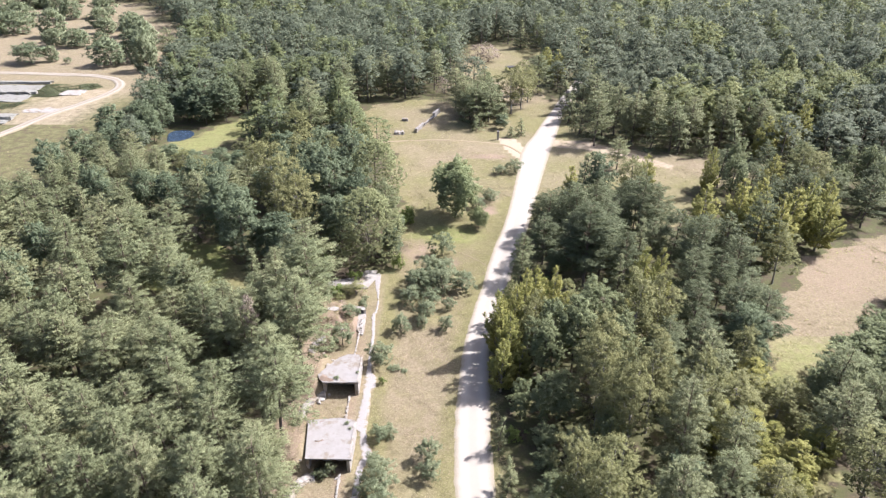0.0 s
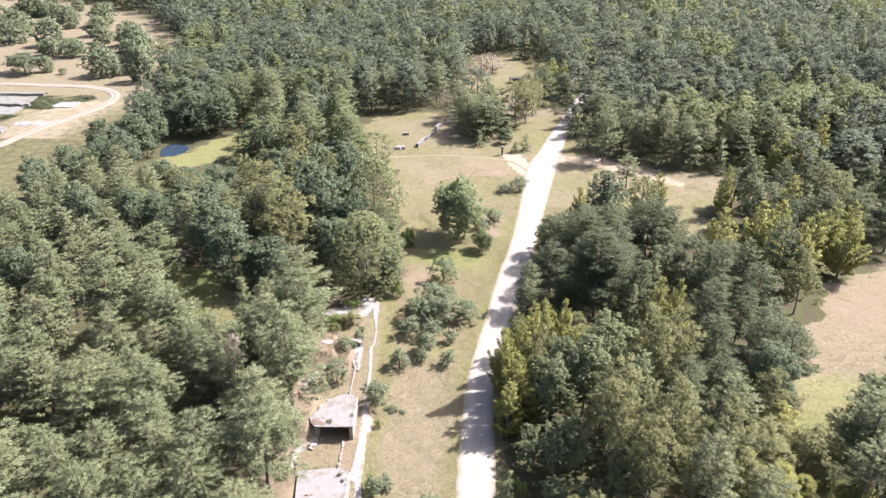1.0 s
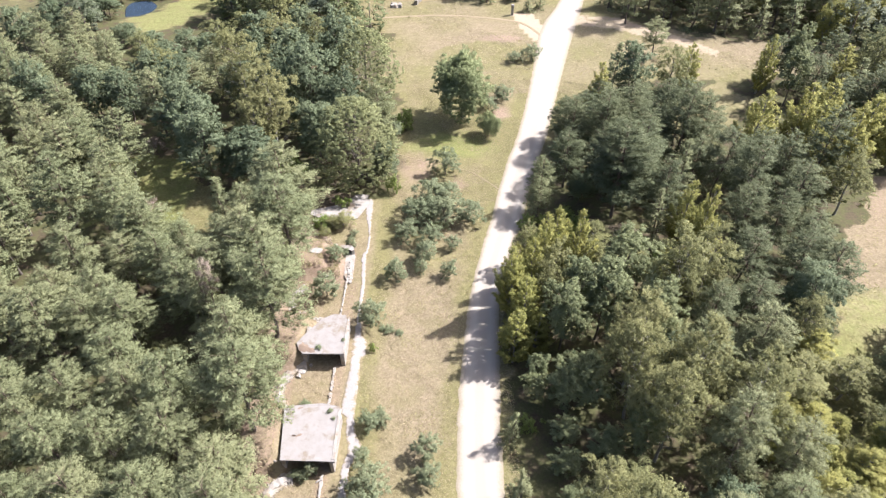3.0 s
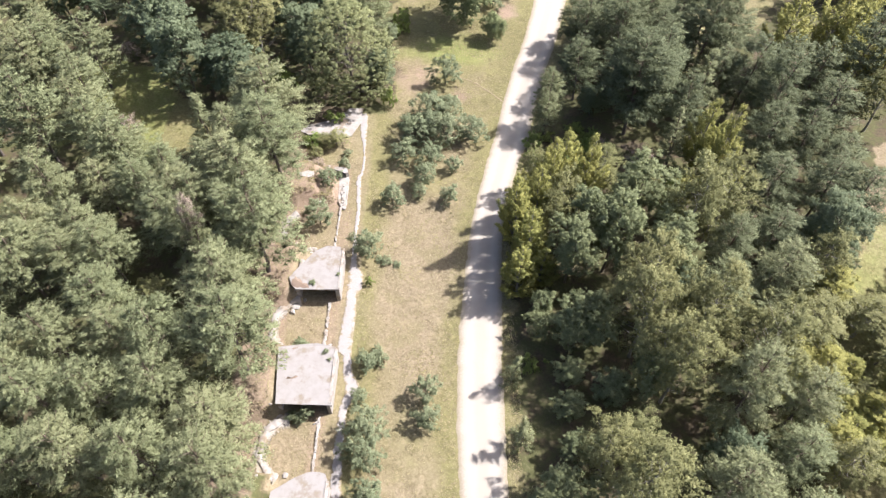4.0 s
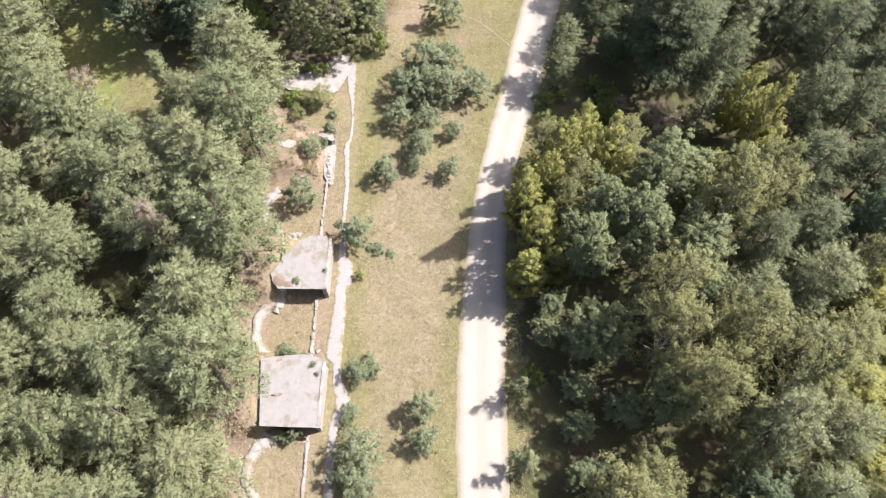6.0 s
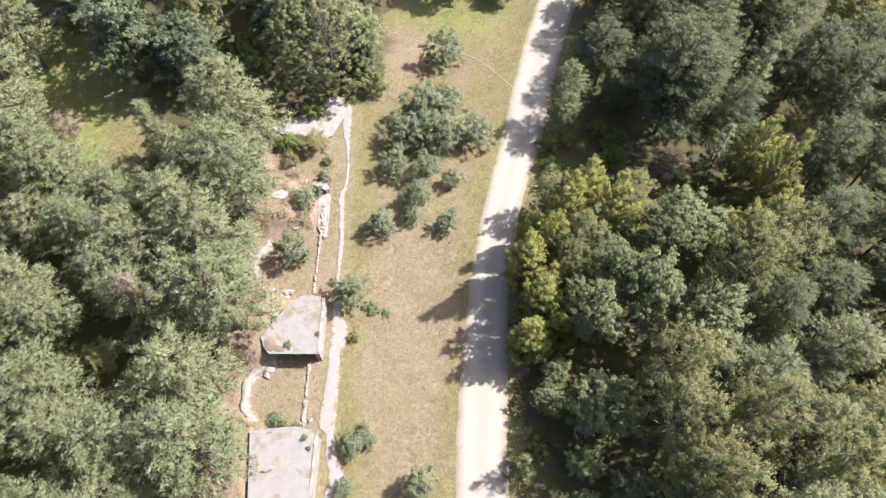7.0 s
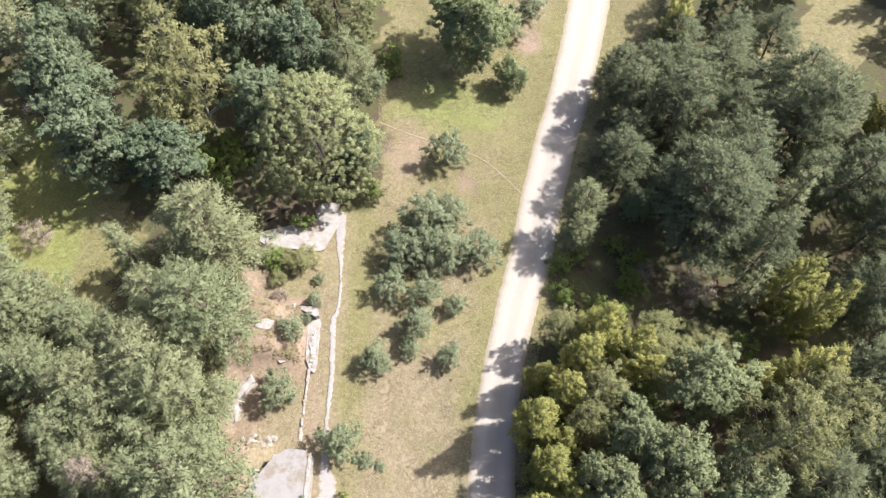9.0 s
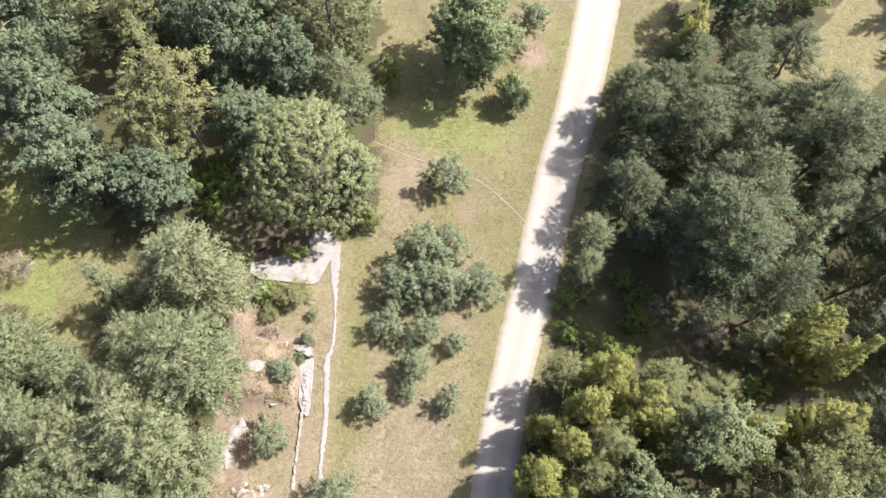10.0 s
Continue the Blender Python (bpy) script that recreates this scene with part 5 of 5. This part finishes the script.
# west field, pond and far meadow
grove("L -163 260 7.5 6.2; F -156 263 6 2.6; F -130 257 10 6.4; F -126 270 11 4.4; F -112 248 13 4.8; P -104.6 254 15 4.2; F -118 263 13 5; H -148 259 2.4 1.6; F -203 319 10 8; F -170 293 7 5; F -159 290 7.5 5; F -149 291 6 3.4; F -180 312 12 5.6")
grove("F -160 320 7 5; F -152 330 8 5; F -170 336 9 5; F -145 312 9 5; F -136 300 11 5; F -214 345 10 6; F -196 358 11 6; F -233 392 12 7; F -176 300 5 3; F -163 300 4.5 3; F -128 285 12 5; F -210 372 10 6; F -180 362 11 6; F -226 352 7 4; F -240 372 9 6")
grove("L -90 169.5 10 4; L -86 191 11 4.4; L -71.6 188 12 4.2; L -64.6 187.5 12.5 4; P -60.6 197 16 4; P -52.6 200 18 4.2; L -81 206 12 4.6; L -84 175.5 9.6 3.6; L -80.6 163 8 3.4; L -81.4 172 9 3.2; L -80.6 180 9.6 3.4; L -76.4 187.6 10 3.4; L -88 149 10 3.8; L -91 141 10 4; L -84 156 9 3.6")


# ---- the rest of the wood ----
OPEN = (CLEARING, EAST_MEADOW, WEST_GLADE, EAST_GAP, WEST_FIELD, POND_MEADOW, ROADSIDE_FAR)


# spots in the wood where no further tree stands
BARE_WOOD = ([(-84, 167), (-66, 165), (-58, 192), (-66, 186), (-70, 185), (-84, 186)], [(-28, 97.5), (-19, 97.5), (-19, 104), (-21, 110), (-28, 110)], [(-41, 78), (-36.5, 82), (-33, 76), (-30.5, 66), (-36, 65)], [(-120, 124), (-86, 124), (-86, 176), (-91, 200), (-94, 243), (-120, 243)])


def is_open(x, y, margin=0.0):
    for dx, dy in ((0, 0), (margin, 0), (-margin, 0), (0, margin), (0, -margin)):
        for p in OPEN:
            if bool(inside(p, x + dx, y + dy)):
                return True
    return bool(road_offset(x, y) < 1.6 and y < 262)


def scatter(x0, x1, y0, y1, spacing, seed, wedge):
    """Loose, uneven grid of places that lie in the seen part of the wood."""
    rng = random.Random(seed)
    out = []
    for j in range(int((y1 - y0) / spacing)):
        for i in range(int((x1 - x0) / spacing)):
            x = x0 + (i + 0.5 + 0.5 * (j % 2) + rng.uniform(-0.5, 0.5)) * spacing
            y = y0 + (j + 0.5 + rng.uniform(-0.42, 0.42)) * spacing
            if abs(x) < wedge(y) and not any(bool(inside(p, x, y)) for p in BARE_WOOD):
                out.append((x, y, rng))
    return out


def near_wood():
    for x, y, rng in scatter(-120, 120, 34, 152, 5.4, 3, lambda v: 34 + 0.62 * v):
        if is_open(x, y, 1.2) or any((x - a) ** 2 + (y - b) ** 2 < (0.80 * (r + 2.7)) ** 2 for a, b, r in PLANTED):
            continue
        if 6 < x < 30 and 82 < y < 100 or 6 < x < 9.5 and y < 100 or x > 0 and x < 19 and 50 < y < 63:
            continue
        if bool(inside(POND_VIEW, x, y)) or 40 < x < 62 and 112 < y < 128:
            continue
        leafy = (-62 < x < -14 and y > 98) or (x < -75 and y > 140)
        t = rng.random()
        if leafy:
            kind = L if t < 0.55 else (O if t < 0.75 else P)
        elif x < 0:
            kind = P if t < 0.62 else (S if t < 0.92 else L)
        else:
            kind = P if t < 0.46 else (S if t < 0.62 else (A if t < 0.74 else (O if t < 0.88 else (B if t < 0.95 else L))))
        low = 0.82 if (x > 0 and y < 90) else 0.9
        h = rng.uniform(10.5, 14.0) * low
        plant(kind, x, y, h, rng.uniform(2.6, 3.5) if kind in (P, L, O) else rng.uniform(2.0, 2.7))


near_wood()


def far_forms(detail, seed):
    """Simple far trees: (leaf verts, leaf quads, trunk verts, trunk quads) of height 1 m times their true height."""
    forms = []
    for k in range(6):
        rng = np.random.default_rng(seed + k)
        profile = ("dome", "dome", "dome", "spindle", "ball", "ball")[k]
        h, r, base = 13.0, (3.5, 2.8, 3.3, 2.7, 3.5, 4.0)[k], (1.1, 0.7, 0.9, 0.7, 0.6, 0.5)[k]
        n, cards, size = {0: (70, 17, 0.58), 1: (42, 13, 0.84), 2: (24, 9, 1.3)}[detail]
        cs = crown_centres(rng, h, r, base, n, profile)
        vs, fs, ss, o = [], [], [], 0
        for c in cs:
            s = rng.uniform(0.75, 1.25)
            v, f, soft = clump_cards(rng, c, (0.82 + 0.25 * detail) * s, (0.6 + 0.2 * detail) * s, cards, size, size * (0.5 if k < 3 else 0.62), 0.45, 0.5, 0.2, 1.1, detail == 0)
            vs.append(v)
            fs.append(f + o)
            ss.append(soft)
            o += len(v)
        tv, tf = tube([(0, 0, -0.2), (0.1, 0, h * 0.85)], [0.2, 0.06], 4)
        tf = [t for q in tf for t in (q[:3], (q[0], q[2], q[3]))]
        v = np.concatenate(vs)
        round_ = v - np.array([0, 0, base + 0.35 * (h - base)])
        round_ /= np.linalg.norm(round_, axis=1)[:, None]
        nor = np.concatenate(ss) * 0.5 + round_ * 0.75 + np.array([0, 0, 0.25]) + 0.25 * rand_unit(rng, len(v))
        forms.append((v, np.concatenate(fs), np.array(tv), np.array(tf), nor / np.linalg.norm(nor, axis=1)[:, None]))
    return forms


def far_wood(name, label, detail, y0, y1, spacing, seed, pick, leaf, bark, wedge=lambda v: 40 + 0.665 * v):
    """One mesh of many far trees."""
    forms = far_forms(detail, seed)
    leaves, leaf_q, tints, trunks, trunk_q, normals, lo, to = [], [], [], [], [], [], 0, 0
    for x, y, rng in scatter(-370, 370, y0, y1, spacing, seed, wedge):
        t, q, turn, sx, sz, tint = rng.random(), rng.random(), rng.uniform(0, 6.28), rng.uniform(0.95, 1.65), rng.uniform(0.72, 1.25), rng.random()
        patch = bumps(x * 0.21 + 5, y * 0.21)
        k = pick(x, y, t, float(patch))
        if k is None or is_open(x, y, 1.5) or bool(inside(POND_VIEW, x, y)) or (y > 250 and patch * 0.5 + float(bumps(x * 0.6, y * 0.6)) > 1.02):
            continue
        if any(abs(x - a) < 0.8 * r + 1.2 and abs(y - b) < 0.8 * r + 1.2 for a, b, r in PLANTED):
            continue
        v, f, tv, tf, nor = forms[k]
        c, s = math.cos(turn), math.sin(turn)
        turnm = np.array([[c * sx, s * sx, 0], [-s * sx, c * sx, 0], [0, 0, sz]])
        shift = np.array([x, y, float(ground_z(x, y)) if y < 300 else 0.0])
        leaves.append(v @ turnm + shift)
        leaf_q.append(f + lo)
        normals.append(nor @ np.array([[c, s, 0], [-s, c, 0], [0, 0, 1]]))
        lo += len(v)
        tints.append(np.full(len(v), tint * (1.0 if x > 30 else 0.3), np.float32))
        trunks.append(tv @ turnm + shift)
        trunk_q.append(tf + to)
        to += len(tv)
    if not leaves:
        return
    me = bpy.data.meshes.new(name)
    fill_mesh(me, np.concatenate(leaves + trunks), np.concatenate(leaf_q + [q + lo for q in trunk_q]))
    me.materials.append(leaf)
    me.materials.append(bark)
    nl = sum(len(q) for q in leaf_q)
    slots = np.zeros(len(me.polygons), np.int32)
    slots[nl:] = 1
    me.polygons.foreach_set("material_index", slots)
    me.attributes.new("tint", "FLOAT", "POINT").data.foreach_set("value", np.concatenate(tints + [np.zeros(to, np.float32)]))
    me.polygons.foreach_set("use_smooth", np.ones(len(me.polygons), bool))
    stems = np.concatenate(trunks)
    side = stems - np.repeat(stems.reshape(-1, 4, 3).mean(1), 4, 0)
    me.normals_split_custom_set_from_vertices(np.concatenate(normals + [side / (np.linalg.norm(side, axis=1)[:, None] + 1e-9)]).tolist())
    tagged(new(name, me), label, "woods", kind="stuff")


def pine_pick(x, y, t, patch):
    leafy = patch > 0.25 or (-75 < x < -14 and y < 240 and t < 0.5)
    if leafy and t < 0.7:
        return None
    return (0, 1, 2)[int(t * 97) % 3] if t < 0.93 else None


def leaf_pick(x, y, t, patch):
    return (3, 4, 5)[int(t * 97) % 3] if pine_pick(x, y, t, patch) is None else None


for detail, y0, y1, spacing, seed in ((0, 152, 236, 6.6, 11), (1, 236, 330, 7.0, 12), (2, 330, 560, 7.6, 13)):
    far_wood("pine_wood", "grey-green pine wood stretching into the distance", detail, y0, y1, spacing, seed, pine_pick, FAR_PINE, PINE_BARK)
    far_wood("leafy_wood", "yellow-green birch and oak wood stretching into the distance", detail, y0, y1, spacing, seed, leaf_pick, FAR_LEAF, BROAD_BARK)


# the wood goes on behind the first viewpoint
far_wood("pine_wood", "grey-green pine wood on both sides of the road", 1, -70, 35, 6.4, 14, pine_pick, FAR_PINE, PINE_BARK, lambda v: 62)
far_wood("leafy_wood", "yellow-green birch and oak wood beside the road", 1, -70, 35, 6.4, 14, leaf_pick, FAR_LEAF, BROAD_BARK, lambda v: 62)
rng = random.Random(77)
for k in range(52):
    # low wide pines and bushes strewn over the far end of the sandy west field
    x, y = rng.uniform(-330, -150), rng.uniform(385, 480)
    if bool(inside(WEST_FIELD, x, y)) and abs(x) < 45 + 0.67 * y:
        plant("field_pine", x, y, rng.uniform(4, 11), rng.uniform(2.6, 5.2))


# ---- grass ----
def lodged_grass(name, label, count_, seed, zones, size, material, keep):
    """Leaning blades of meadow grass, combed in drifting directions, as one mesh."""
    rng = np.random.default_rng(seed)
    xs, ys = [], []
    for poly, share in zones:
        a = np.array(poly)
        n = int(count_ * share)
        x, y = rng.uniform(a[:, 0].min(), a[:, 0].max(), n), rng.uniform(a[:, 1].min(), a[:, 1].max(), n)
        ok = inside(poly, x, y) & (road_offset(x, y) > 1.0 + 0.06 * bumps(3 * x, 3 * y)) & keep(x, y)
        ok &= ~((x > -11.8) & (x < -9.3) & (y < 101) & (np.abs(x + 10.6) < 0.9))
        ok &= ~((x > -17.4) & (x < -10.2) & (((y > 68.0) & (y < 74.4)) | ((y > 54.4) & (y < 61.5)) | (y < 48.2)))
        xs.append(x[ok])
        ys.append(y[ok])
    x, y = np.concatenate(xs), np.concatenate(ys)
    n = len(x)
    comb = 2.2 * np.sin(0.5 * x + 1.4 * np.sin(0.37 * y)) + 1.8 * np.sin(0.61 * y + 1.2 * np.sin(0.43 * x + 1)) + rng.normal(0, 0.55, n)
    long_ = size * rng.uniform(0.5, 1.4, n)
    wide = 0.17 * long_ * rng.uniform(0.6, 1.3, n)
    lean = rng.uniform(0.92, 0.99, n)
    dx, dy = np.cos(comb), np.sin(comb)
    z = ground_z(x, y)
    foot, tip = np.stack([x, y, z - 0.03], 1), np.stack([x + dx * long_ * lean, y + dy * long_ * lean, z + long_ * rng.uniform(0.05, 0.2, n)], 1)
    across = np.stack([-dy * wide, dx * wide, 0 * wide], 1)
    verts = np.stack([foot + across, foot - across, tip], 1).reshape(-1, 3)
    me = bpy.data.meshes.new(name)
    fill_mesh(me, verts, np.arange(3 * n).reshape(n, 3))
    up = np.repeat(0.2 * rng.normal(0, 1, (n, 3)) - 0.2 * np.stack([dx, dy, 0 * dx], 1) + np.array([0, 0, 1.0]), 3, 0)
    me.polygons.foreach_set("use_smooth", np.ones(n, bool))
    me.normals_split_custom_set_from_vertices((up / np.linalg.norm(up, axis=1)[:, None]).tolist())
    me.materials.append(material)
    tagged(new(name, me), label, "grass", kind="stuff")


NEAR_CLEARING = [(-20, 40), (-20, 100), (-9, 101), (-8, 140), (20, 140), (31, 137), (16.5, 108), (8, 80), (7.4, 40)]
FAR_CLEARING = [(-12, 140), (-24, 172), (-26, 190), (-22, 204), (-6, 211), (8, 236), (10, 285), (38, 290), (34, 208), (42, 168), (80, 154), (82, 145), (57, 138), (31, 137)]
lodged_grass("dry_grass", "dry straw-coloured meadow grass in low tussocks", 280000, 1, [(NEAR_CLEARING, 1.0)], 0.3, GRASS_DRY, lambda x, y: bumps(x * 0.9, y * 0.9) + 0.5 * bumps(2.7 * x, 2.7 * y) > np.where(y > 86, -0.25, -0.7))
lodged_grass("green_grass", "olive-green grass tussocks among the dry meadow", 130000, 2, [(NEAR_CLEARING, 0.7), (WEST_GLADE, 0.3), (EAST_MEADOW, 0.5)], 0.34, GRASS_GREEN,
         lambda x, y: (bumps(x * 0.9 + 4, y * 0.9) > np.where(y > 86, -0.05, 0.35)) | (road_offset(x, y) < 1.7) | (x < -24) | (x > 30) | (np.abs(x + 9) < 0.9))
lodged_grass("meadow_grass", "pale meadow grass round the road's bend", 60000, 3, [(FAR_CLEARING, 1.0)], 0.6, GRASS_DRY, lambda x, y: bumps(x * 0.7, y * 0.7) > -0.2)
lodged_grass("field_grass", "green rushes and tall grass in the field", 40000, 4, [(FAR_CLEARING, 0.6), (POND_MEADOW, 0.25), (WEST_FIELD, 0.6), (EAST_MEADOW, 0.3)], 0.65, GRASS_GREEN,
         lambda x, y: bumps(x * 0.5 + 3, y * 0.5) > 0.2)
REEDS = [(-141, 214), (-141, 228), (-123, 229.5), (-118.5, 225), (-124, 217.5), (-131, 212.5)]
REED_EDGE = [(-165, 200.5), (-137, 200), (-135, 206.5), (-165, 206.5)]
lodged_grass("reeds", "dark green reeds beside the old basins", 14000, 5, [(REEDS, 0.7), (REED_EDGE, 0.3)], 0.9, GRASS_REED, lambda x, y: x < 0)
